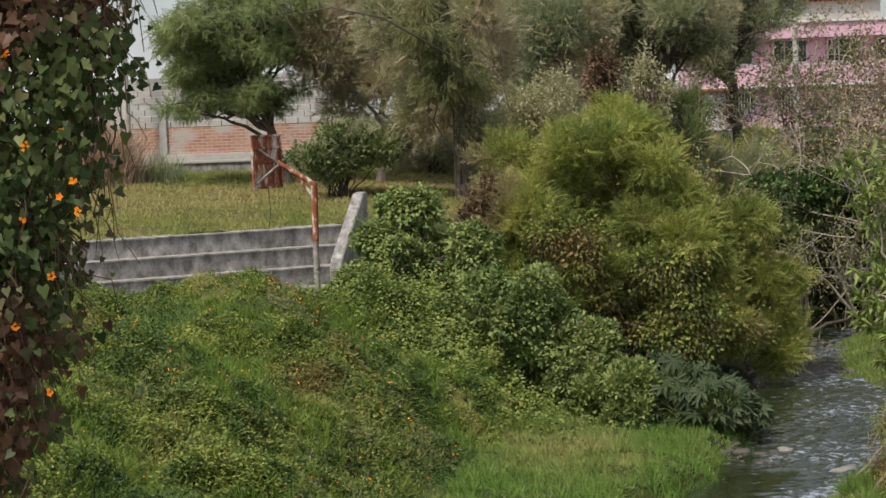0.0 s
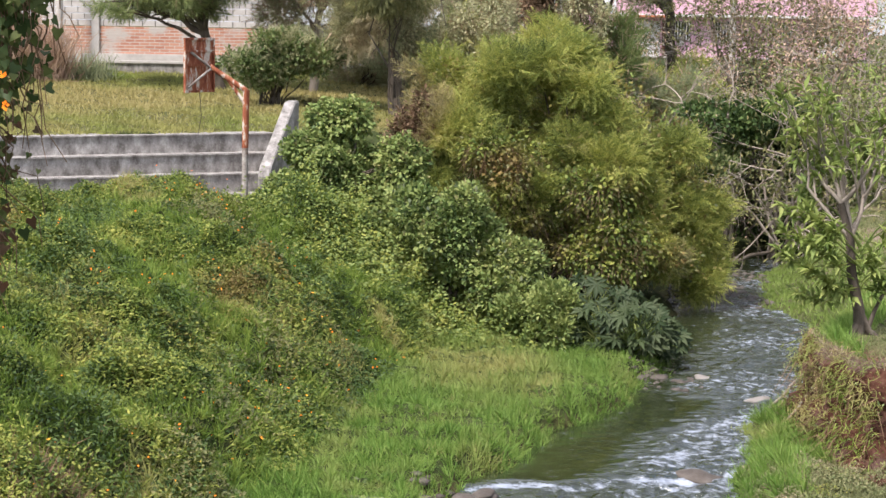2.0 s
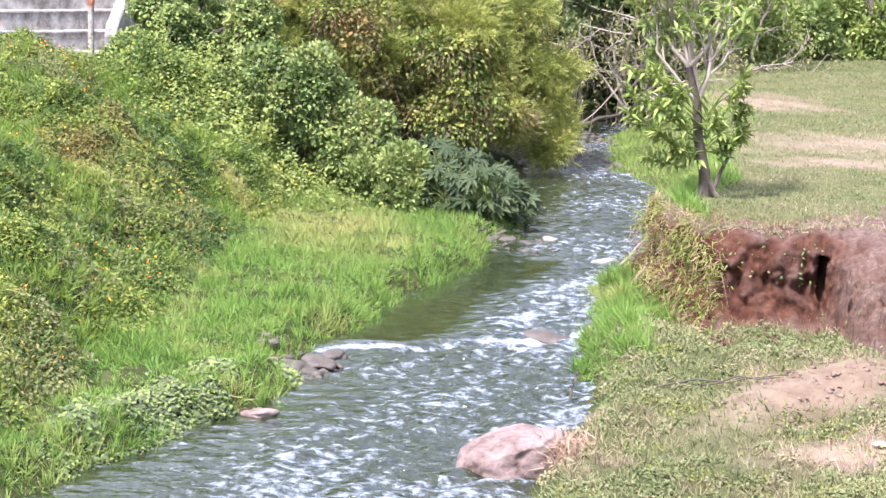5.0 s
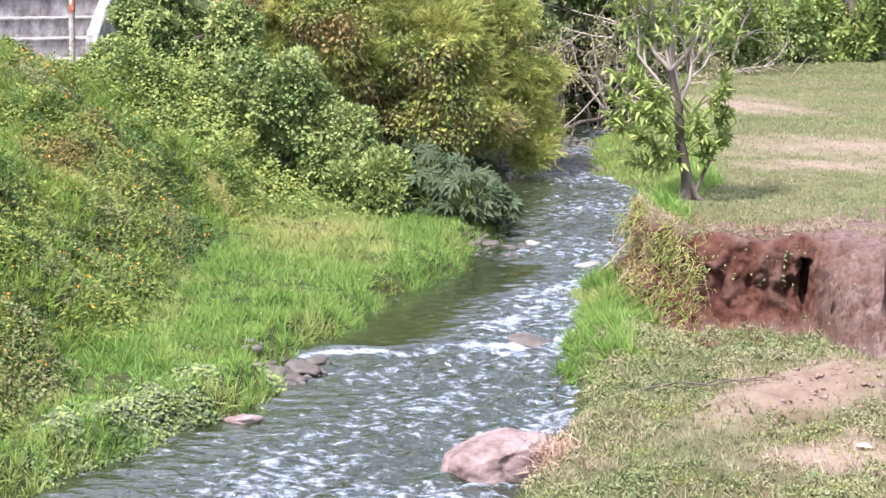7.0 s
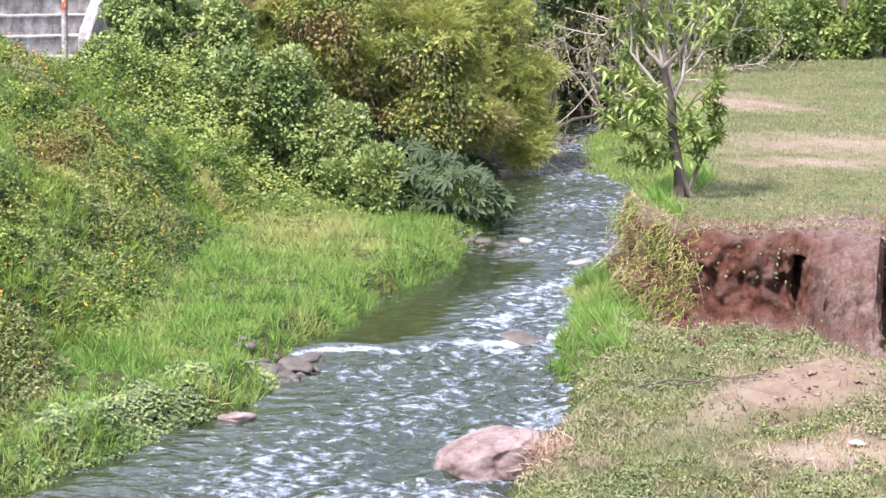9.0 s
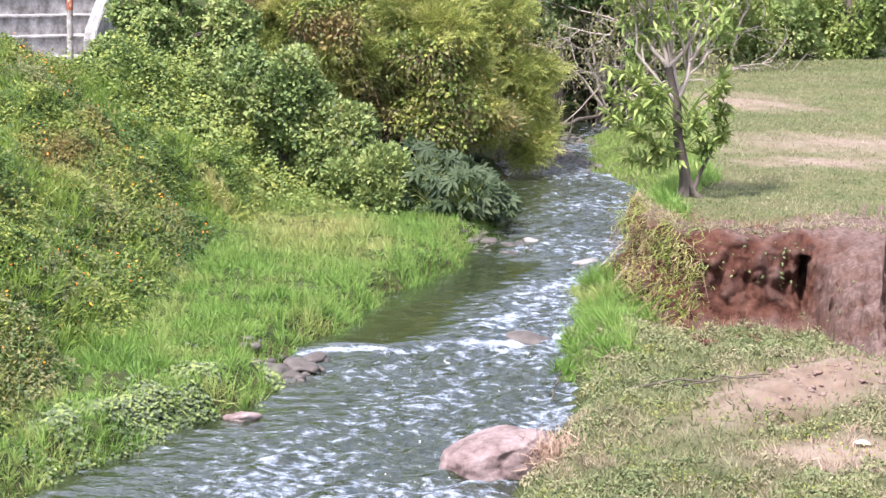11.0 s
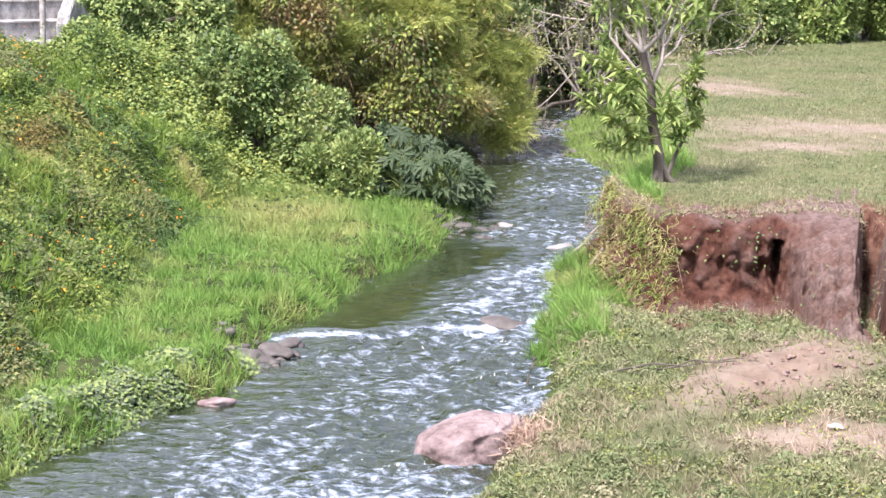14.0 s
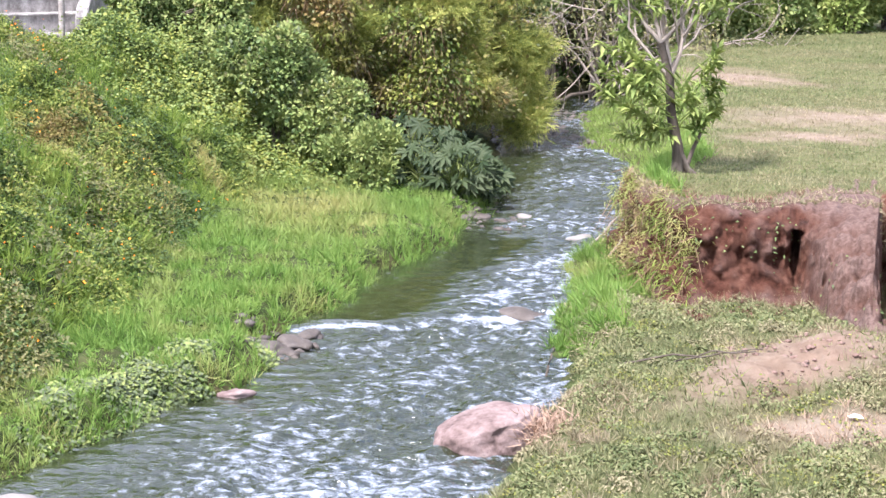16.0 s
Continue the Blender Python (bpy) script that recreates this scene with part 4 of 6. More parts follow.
for i, (x, y, tall, cx, cz, w) in enumerate(((-2.2, 46.5, 6.0, -2.5, 7.7, 1.5), (-1.2, 60, 8.0, -1.2, 8.6, 2.1), (1.4, 62, 8.5, 1.2, 8.4, 2.3), (3.6, 58, 7.0, 3.0, 7.5, 1.9), (6.0, 62, 7.0, 5.3, 7.9, 2.0), (-3.6, 64, 8.0, -3.6, 8.0, 2.0), (0.2, 55, 6.5, 0.0, 6.9, 1.5))):
    P = pads((cx, y, cz - (0.4 if cx < 3 else 0)), (w * 1.15, w * 0.9, 2.7 if cx < 2.9 else 2.0), 30, 0.5, 0.34)
    tree("conifer", "dark conifer with dry twigs behind the stream", (x, y), (cx - x, 0), tall, 0.2, P,
         [("crown", SPRAY, 15000, 0.30, 0.7, SAGE if i in (0, 5) else PINE, dict(shell=0.1, rough=0.4, seed=20 + i, tone=lambda p: 0.45 * (wob(p[:, 0], p[:, 1], p[:, 2], 1.5, 60) > 0.45))), ("dead_growth", BLADE, 1000, 0.55, 0.04, STRAW, dict(shell=0.2, up=0, droop=0.4, seed=40 + i))], 36, "conifers")
# withered creeper hanging from the conifers
for i, (cx, cy, cz, w, h) in enumerate(((1.1, 44, 5.6, 0.55, 0.9), (-1.9, 45, 5.1, 0.5, 1.0), (-0.3, 45, 5.0, 1.1, 0.7), (2.1, 44, 5.0, 0.5, 1.0), (-1.15, 33.2, 3.2, 0.38, 0.6))):
    P = pads((cx, cy, cz), (w, w, h), 8, 0.8, 0.5)
    leafy("withered_creeper", "brown withered creeper draped over branches", (cx, cy), P, [("dead_growth", BLADE, 900, 0.42, 0.02, DRYVINE, dict(droop=1.3, up=0, shell=0.1, jitter=1.2, rough=0.6, seed=70 + i)), ("dead_growth", LEAF, 4200, 0.09, 0.55, DRYVINE if i in (0, 4) else SAGE, dict(droop=0.5, shell=0.1, rough=0.6, seed=80 + i))], 0.03, "creeper", "withered creepers", per=0)
YEL = pads((-2.6, 44, 6.2), (1.5, 0.9, 0.9), 16, 0.4, 0.28) + pads((-2.9, 44, 7.2), (1.2, 0.8, 0.6), 8, 0.4, 0.28)
leafy("drooping_acacia", "yellow-green drooping branch foliage", (-2.2, 45), YEL, [("foliage", SPRAY, 3000, 0.34, 0.4, YELLOWISH, dict(droop=1.0, up=0, shell=0.05, rough=0.6, seed=90))], 0.03, "tree", per=0)
bough = thing("arching_bough", "bare arching bough with hanging twigs", "branch")
lines = [(np.array([(-2.2, 45.5, 3.3), (-2.2, 44.5, 5.6), (-2.3, 43, 6.3), (-3.6, 42, 7.1), (-4.7, 41.5, 7.35), (-5.9, 41, 7.15)]), 0.032, 0.012),
         (np.array([(-5.9, 41, 7.6), (-5.65, 41, 7.2), (-5.35, 41, 6.75), (-5.5, 41, 6.5)]), 0.02, 0.008),
         (np.array([(-2.2, 44, 6.2), (-1.6, 43.5, 6.3), (-1.1, 43, 5.7), (-0.95, 43, 5.0)]), 0.02, 0.008)]
for k in range(26):
    s = np.array((rng.uniform(-5.6, -1.0), 42.5 + rng.normal() * 0.5, rng.uniform(6.0, 7.2)))
    lines.append((bend_line(s, s + np.array((rng.normal() * 0.35, 0.1, -rng.uniform(0.3, 1.1))), 0.05, 0.05, 6), 0.011, 0.004))
part("branchwork", tubes("branchwork", lines, BARK, 5), bough)


def dark_reed_clump(name, label, base, n, tall, mat, lean=0.5, cat="grass clump"):
    ob = thing(name, label, cat)
    p = np.array(base)[None] + rng.normal(size=(n, 3)) * (0.28, 0.28, 0)
    p[:, 2] = height(p[:, 0], p[:, 1], False)
    al = np.array((0, 0, 1.0))[None] + lean * rng.normal(size=(n, 3))
    L = tall * rng.uniform(0.5, 1.2, n)
    part("foliage", scatter("foliage", BENT, p, al, rand_dirs(n), L, 0.03 + 0 * L, mat), ob)
    return ob


dark_reed_clump("reed_clump", "dry straw-coloured reed clump", (-11.6, 50, 0), 900, 1.6, STRAW, 0.35)
dark_reed_clump("reed_clump", "dry straw-coloured reed clump", (-12.3, 50, 0), 700, 1.9, STRAW, 0.3)
dark_reed_clump("tussock", "dark green tussock on the meadow", (-10.6, 51, 0), 500, 0.75, PINE, 0.5)

# ---- bushes along the left bank ----
BIG = [(-0.2, 34.2, 3.2, 1.35, 1.2, 1.45), (0.9, 34.3, 3.9, 1.1, 1.1, 1.05), (1.9, 34.0, 3.2, 1.3, 1.2, 1.2), (2.9, 34.0, 2.5, 1.15, 1.0, 1.0), (1.2, 33.5, 2.0, 1.5, 1.0, 1.2), (3.3, 34.2, 1.6, 0.75, 0.8, 0.8), (2.3, 33.2, 1.9, 1.0, 0.8, 0.8), (-0.7, 33.6, 2.6, 0.8, 0.8, 0.9), (3.45, 33.8, 0.95, 0.7, 0.7, 0.7), (2.7, 33.2, 1.1, 0.9, 0.6, 0.7), (3.6, 34.2, 2.2, 0.7, 0.8, 0.6)]
SUB = []
for c in BIG:
    SUB += pads(c[:3], c[3:6], 9, 0.3, 0.42)
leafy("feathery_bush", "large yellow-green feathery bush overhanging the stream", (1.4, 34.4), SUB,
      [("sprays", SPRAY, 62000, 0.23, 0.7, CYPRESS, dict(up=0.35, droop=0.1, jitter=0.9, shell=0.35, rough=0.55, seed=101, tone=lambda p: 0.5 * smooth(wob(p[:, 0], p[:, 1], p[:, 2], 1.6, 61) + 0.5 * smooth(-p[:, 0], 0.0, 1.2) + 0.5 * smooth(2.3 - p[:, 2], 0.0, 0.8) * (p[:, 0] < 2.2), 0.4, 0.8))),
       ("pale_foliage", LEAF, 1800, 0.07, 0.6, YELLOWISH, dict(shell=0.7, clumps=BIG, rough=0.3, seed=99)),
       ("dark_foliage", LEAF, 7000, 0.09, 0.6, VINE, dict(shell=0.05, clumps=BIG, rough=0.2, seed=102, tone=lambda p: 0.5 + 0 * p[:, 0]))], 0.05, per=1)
CREEP = pads((1.6, 32.7, 1.5), (1.7, 0.5, 0.85), 16, 0.6, 0.36) + pads((0.1, 32.6, 2.4), (1.0, 0.5, 0.9), 10, 0.6, 0.36) + pads((1.5, 32.9, 2.2), (0.7, 0.4, 0.4), 5, 0.6, 0.36)
leafy("creeper_curtain", "creeper with yellowing leaves hanging over a bush", (0.9, 33.0), CREEP,
      [("dead_growth", BLADE, 3200, 0.34, 0.02, DRYVINE, dict(droop=1.2, up=0, shell=0.3, rough=0.5, seed=113)), ("foliage", LEAF, 11000, 0.08, 0.65, VINE, dict(droop=0.6, up=0, shell=0.4, rough=0.5, seed=103, tone=lambda p: 0.85 * smooth(wob(p[:, 0], p[:, 1], p[:, 2], 2.0, 62), -0.2, 0.5))),
       ("pale_foliage", LEAF, 2600, 0.08, 0.7, YELLOWISH, dict(droop=0.6, up=0, shell=0.5, rough=0.45, seed=104))], 0.02, "creeper", per=1)
MOUND = pads((-2.35, 31, 3.0), (0.7, 0.7, 0.6), 14, 0.6, 0.45) + pads((-1.8, 30.8, 2.5), (0.7, 0.6, 0.6), 8, 0.6, 0.45) + pads((-2.85, 30.8, 2.45), (0.5, 0.5, 0.25), 6, 0.6, 0.45)
# Bright outer shell over dark inner leaves: the mound's inner shade as leaf colour.
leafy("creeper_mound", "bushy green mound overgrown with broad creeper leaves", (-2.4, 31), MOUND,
      [("foliage", LEAF, 28000, 0.075, 0.7, BRIGHT, dict(droop=0.35, up=0.1, shell=0.68, rough=0.45, seed=105)), ("pale_foliage", LEAF, 1600, 0.075, 0.7, YELLOWISH, dict(droop=0.3, shell=0.7, rough=0.45, seed=111)), ("dark_foliage", LEAF, 5000, 0.078, 0.8, DARKVINE_SHADE, dict(droop=0.35, shell=0.1, seed=106))], 0.03, per=1)
SHR = pads((-0.45, 29.0, 1.6), (0.72, 0.6, 0.75), 14, 0.7, 0.45) + pads((0.25, 28.8, 1.0), (0.55, 0.5, 0.6), 9, 0.7, 0.45) + pads((-1.0, 29.2, 2.2), (0.6, 0.5, 0.4), 6, 0.7, 0.45)
# Darker leaves inside, brighter ones outside, colour in the shrub's inner shade.
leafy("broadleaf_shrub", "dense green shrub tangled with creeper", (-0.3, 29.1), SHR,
      [("dark_foliage", LEAF, 5000, 0.08, 0.75, DARKVINE_SHADE, dict(droop=0.3, shell=0.2, seed=107)), ("foliage", LEAF, 26000, 0.075, 0.7, BRIGHT, dict(droop=0.3, shell=0.7, rough=0.45, seed=108)), ("pale_foliage", LEAF, 1200, 0.075, 0.7, YELLOWISH, dict(droop=0.3, shell=0.7, rough=0.45, seed=112)), ("pale_foliage", LEAF, 1800, 0.08, 0.6, GREYGREEN, dict(shell=0.8, seed=109))], 0.03, per=1)
BRI = pads((0.85, 28.0, 0.85), (0.5, 0.45, 0.5), 14, 0.7, 0.42)
leafy("bright_shrub", "bright fresh green leafy shrub beside the stream", (0.85, 28.0), BRI,
      [("foliage", LEAF, 14000, 0.085, 0.5, BRIGHT, dict(up=0.5, shell=0.6, rough=0.4, seed=110))], 0.02, per=1)


def castor_plant(x, y, tall, n):
    ob = thing("castor_plant", "castor plant with large star-shaped grey-green leaves", "plant", "castor plants")
    z = ground_at(x, y)
    lines, P, A = [], [], []
    for _ in range(n):
        d = rand_dirs(1)[0] * (0.55, 0.45, 0.4)
        tip = np.array((x, y, z + tall * 0.42)) + d * tall * 0.95
        tip[2] = max(tip[2], z + 0.12)
        lines.append((bend_line((x, y, z), tip, 0.12, 0.03, 6), 0.012, 0.004))
        P.append(tip)
        A.append((d[0] + 0.3 * rng.normal(), d[1] - 0.4, -0.35))
    part("stemwork", tubes("stemwork", lines, LANCE, 4), ob)
    P, A = np.array(P), np.array(A) + 0.35 * rng.normal(size=(n, 3))
    L = 0.21 * rng.uniform(0.6, 1.2, n)
    part("foliage", scatter("foliage", STAR, P, A, np.array((0, -0.5, 1.0)) + 0.6 * rng.normal(size=(n, 3)), L, L, CASTOR), ob)


for x, y, tall, n in ((1.75, 27.9, 0.85, 60), (2.25, 27.7, 0.95, 70), (2.6, 28.4, 0.7, 45), (1.55, 28.8, 1.15, 60), (2.2, 29.2, 0.9, 50), (2.75, 29.4, 0.7, 40)):
    castor_plant(x, y, tall, n)

# ---- far end of the stream and right bank ----
for i, (x, y, w, h, mat) in enumerate(((-3.4, 53, 1.3, 1.0, SAGE), (-1.6, 52, 1.3, 1.2, PINE), (0.2, 52, 1.3, 1.2, CYPRESS), (1.8, 51, 1.3, 1.0, PINE), (3.2, 50, 1.2, 0.7, ROUND), (4.6, 47.5, 1.2, 1.3, CYPRESS), (6.2, 47.5, 1.3, 1.35, GREYGREEN), (7.8, 48, 1.3, 1.35, CYPRESS), (9.4, 49, 1.3, 1.5, GREYGREEN), (11, 50.5, 1.4, 1.4, LANCE), (12.8, 52, 1.5, 1.5, ROUND), (14.8, 54, 1.5, 1.6, LANCE), (2.9, 44.5, 1.0, 1.6, ROUND), (4.2, 45, 1.0, 1.5, PINE))):
    P = pads((x, y, ground_at(x, y) + h * 0.9), (w, 0.8, h), 12, 0.6, 0.42)
    leafy("thicket_shrub", "dense olive green thicket behind the stream", (x, y), P, [("foliage", SPRAY, 7000, 0.22, 0.8, mat, dict(shell=0.15, rough=0.35, seed=200 + i)), ("dead_growth", BLADE, 900, 0.5, 0.04, STRAW, dict(shell=0.3, up=0.5, seed=230 + i))], 0.03, group="thicket shrubs", per=1)
# Upper pads added to shade the hollow; dark leaf colour deepens that shade.
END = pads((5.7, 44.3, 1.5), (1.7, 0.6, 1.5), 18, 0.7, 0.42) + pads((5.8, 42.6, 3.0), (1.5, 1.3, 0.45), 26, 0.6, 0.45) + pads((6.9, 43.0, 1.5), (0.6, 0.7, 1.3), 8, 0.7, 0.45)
leafy("shaded_thicket", "thicket of roots and shrubs, coloured dark as shade, closing the stream", (5.8, 44.2), END, [("dark_foliage", LEAF, 30000, 0.13, 0.65, DARKVINE_SHADE, dict(shell=0.1, seed=120))], 0.04, per=0)
roots = thing("leaning_trunk", "dark leaning trunk with roots over the stream head", "tree")
part("trunk", tubes("trunk", [(bend_line((5.35, 41.9, 0.0), (5.6, 42.3, 2.9), 0.1, 0.02), 0.085, 0.05)], PALEBARK, 8), roots)
part("branchwork", tubes("branchwork", [(bend_line((5.4 + 0.1 * k, 42.0, 0.4 + 0.25 * k), (5.2 + 0.3 * k + 0.2 * rng.normal(), 41.6, 0.02), 0.12, 0.05), 0.03, 0.012) for k in range(5)], BARK, 5), roots)
leafy("dark_shrub", "bluish dark green shrub above the stream", (5.2, 41.5), pads((5.35, 41.6, 2.1), (0.5, 0.45, 0.35), 7, 0.6, 0.5), [("foliage", LEAF, 4200, 0.10, 0.55, ROUND, dict(shell=0.3, seed=122))], 0.03)


def bare_shrub(x, y, tall, n, spread, label, leaves=0, leaf_mat=None, mat=None, lift=0.0):
    ob = thing("bare_shrub", label, "shrub", "bare shrubs")
    z = ground_at(x, y)
    lines, tips = [], []
    for _ in range(n):
        d = np.array((rng.normal() * spread, rng.normal() * spread * 0.6, 1.0))
        start = np.array((x + rng.normal() * 0.2, y + rng.normal() * 0.2, z - 0.05 + lift))
        if lift:
            start[2] += 0.25 * rng.normal()
            lines.append((bend_line((x, y + 0.9, z - 0.1), start, 0.05, 0.04, 6), 0.03, 0.025))
        grow(start, d / np.linalg.norm(d), tall * rng.uniform(0.35, 0.6), 0.009 * tall, 3, lines, tips, 3, 0.42, 0.62, -0.15)
    part("branchwork", tubes("branchwork", lines, mat or PALEBARK, 4), ob)
    if leaves:
        t = np.array([p for p, _ in tips])
        k = rng.integers(0, len(t), leaves)
        P = t[k] + rng.normal(size=(leaves, 3)) * 0.05 * tall
        part("foliage", scatter("foliage", LEAF, P, rand_dirs(leaves), np.array((0, 0, 1.0)) + 0.6 * rand_dirs(leaves), 0.028 * tall * rng.uniform(0.6, 1.3, leaves), 0.012 * tall, leaf_mat), ob)


for x, y, tall, n, sp, lv, lm in ((5.3, 41.6, 2.4, 4, 1.6, 0, None), (6.2, 41.0, 2.3, 4, 1.6, 300, STRAW), (6.4, 41.0, 4.2, 8, 0.6, 2600, YELLOWISH), (7.4, 42.0, 4.4, 8, 0.6, 3000, YELLOWISH), (4.2, 43.4, 2.8, 3, 1.1, 900, STRAW), (5.2, 44.0, 4.4, 6, 0.6, 1800, LANCE), (8.6, 43.0, 4.0, 7, 0.6, 3000, LANCE)):
    bare_shrub(x, y, tall, n, sp, "bare pale twiggy shrub" if lv < 1000 else "twiggy shrub with sparse yellow-green leaves", lv, lm, None, 2.3 if sp > 1 else 0.0)

for x, y, tall, lm in ((7.4, 60, 5.2, YELLOWISH), (8.8, 61, 5.6, YELLOWISH), (10.3, 60, 5.0, STRAW), (11.6, 62, 5.4, YELLOWISH), (9.6, 58, 4.6, STRAW)):
    bare_shrub(x, y, tall, 6, 0.4, "tall twiggy tree with sparse yellowish leaves", 3200, lm)
HEDGE = []
for x in np.arange(7.8, 15.5, 0.9):
    HEDGE.append((x, 43.0 + 0.55 * (x - 8), 1.0))
for i, (x, y, _) in enumerate(HEDGE):
    P = pads((x, y, ground_at(x, y) + 0.85), (0.75, 0.6, 0.95), 9, 0.7, 0.45)
    leafy("field_shrub", "light green shrub at the meadow's far edge", (x, y), P, [("foliage", LEAF, 4200, 0.13, 0.6, LANCE if i % 2 else BRIGHT, dict(shell=0.2, seed=130 + i))], 0.03, group="field shrubs", per=1)
leafy("shade_tree", "dark-leaved tree with low crown at the meadow edge", (15.2, 46), pads((15.2, 46, 3.4), (2.0, 1.8, 1.7), 18, 0.6, 0.4), [("foliage", LEAF, 14000, 0.14, 0.6, ROUND, dict(shell=0.2, seed=150))], 0.08, "tree")
part("trunk", tubes("trunk", [(bend_line((13.0, 45.5, 1.2), (12.3, 45.5, 4.4), 0, 0.02), 0.28, 0.2)], BARK, 10), thing("old_tree", "thick dark tree trunk at the meadow edge", "tree"))


def sapling():
    ob = thing("bank_sapling", "slender sapling with whorls of long narrow leaves", "tree")
    x, y = 4.74, 24.0
    z = ground_at(x, y)
    trunk = np.array([(x, y, z - 0.15), (x - 0.02, y, z + 0.3), (x - 0.13, y, z + 0.75), (x - 0.17, y - 0.02, z + 1.2), (x - 0.3, y, z + 1.65)])
    part("trunk", tubes("trunk", [(trunk, 0.085, 0.045), (np.array([(x + 0.05, y, z - 0.1), (x + 0.16, y - 0.05, z + 0.3), (x + 0.3, y - 0.05, z + 0.62)]), 0.035, 0.018), (np.array([(x - 0.3, y - 0.1, z - 0.25), (x - 0.12, y - 0.05, z - 0.02), (x, y, z + 0.2)]), 0.03, 0.06), (np.array([(x + 0.3, y - 0.1, z - 0.1), (x + 0.1, y - 0.05, z + 0.05), (x, y, z + 0.25)]), 0.03, 0.055)], BARK, 9), ob)
    lines, tips = [], []
    for d, ln in (((-0.35, 0, 1), 1.3), ((-0.1, 0.1, 1), 1.5), ((0.45, 0, 1), 1.3), ((-0.8, 0.1, 0.8), 1.1), ((0.9, -0.1, 0.75), 1.0), ((0.15, 0.1, 1), 1.4), ((-0.55, -0.1, 0.9), 1.2)):
        d = np.array(d) / np.linalg.norm(d)
        grow(trunk[-1] if rng.random() < 0.6 else trunk[-2], d, ln * 0.7, 0.032, 2, lines, tips, 3, 0.28, 0.62, 0.15)
    part("limbwork", tubes("limbwork", lines, PALEBARK, 5), ob)
    upper = len(tips)
    low = []
    for dx, dz in ((-0.45, 0.5), (-0.6, 0.9), (0.3, 0.45), (0.5, 0.9), (-0.35, 1.2), (-0.75, 1.35), (0.2, 0.75), (-0.5, 0.2), (0.45, 1.25), (-0.3, 0.75), (-0.6, 0.6), (-0.75, 1.0), (-0.85, 0.75), (-0.5, 1.05), (-0.4, 0.35), (0.6, 0.6), (-0.65, 1.5), (0.35, 1.1)):
        tip = np.array((x - 0.1 + dx, y - 0.15 + 0.2 * rng.normal(), z + dz + 0.25))
        low.append((bend_line(trunk[1] + (0, 0, dz * 0.6), tip, 0.1, 0.03, 6), 0.014, 0.006))
        tips += [(tip, tip - trunk[1]), (tip + rng.normal(size=3) * 0.1, tip - trunk[1])]
    part("shootwork", tubes("shootwork", low, LANCE, 4), ob)
    P, A = [], []
    for i, (t, d) in enumerate(tips):
        d = np.asarray(d) / np.linalg.norm(d)
        for _ in range(16 if i < upper else 30):
            P.append(t - d * rng.uniform(0, 0.25))
            A.append(d * 0.5 + rng.normal(size=3) * 0.7 + np.array((0, 0, -0.1)))
    P, A = np.array(P), np.array(A)
    L = 0.17 * rng.uniform(0.6, 1.3, len(P))
    part("foliage", scatter("foliage", LEAF, P, A, np.array((0, 0, 1.0)) + 0.5 * rand_dirs(len(P)), L, L * 0.3, LANCE), ob)


sapling()

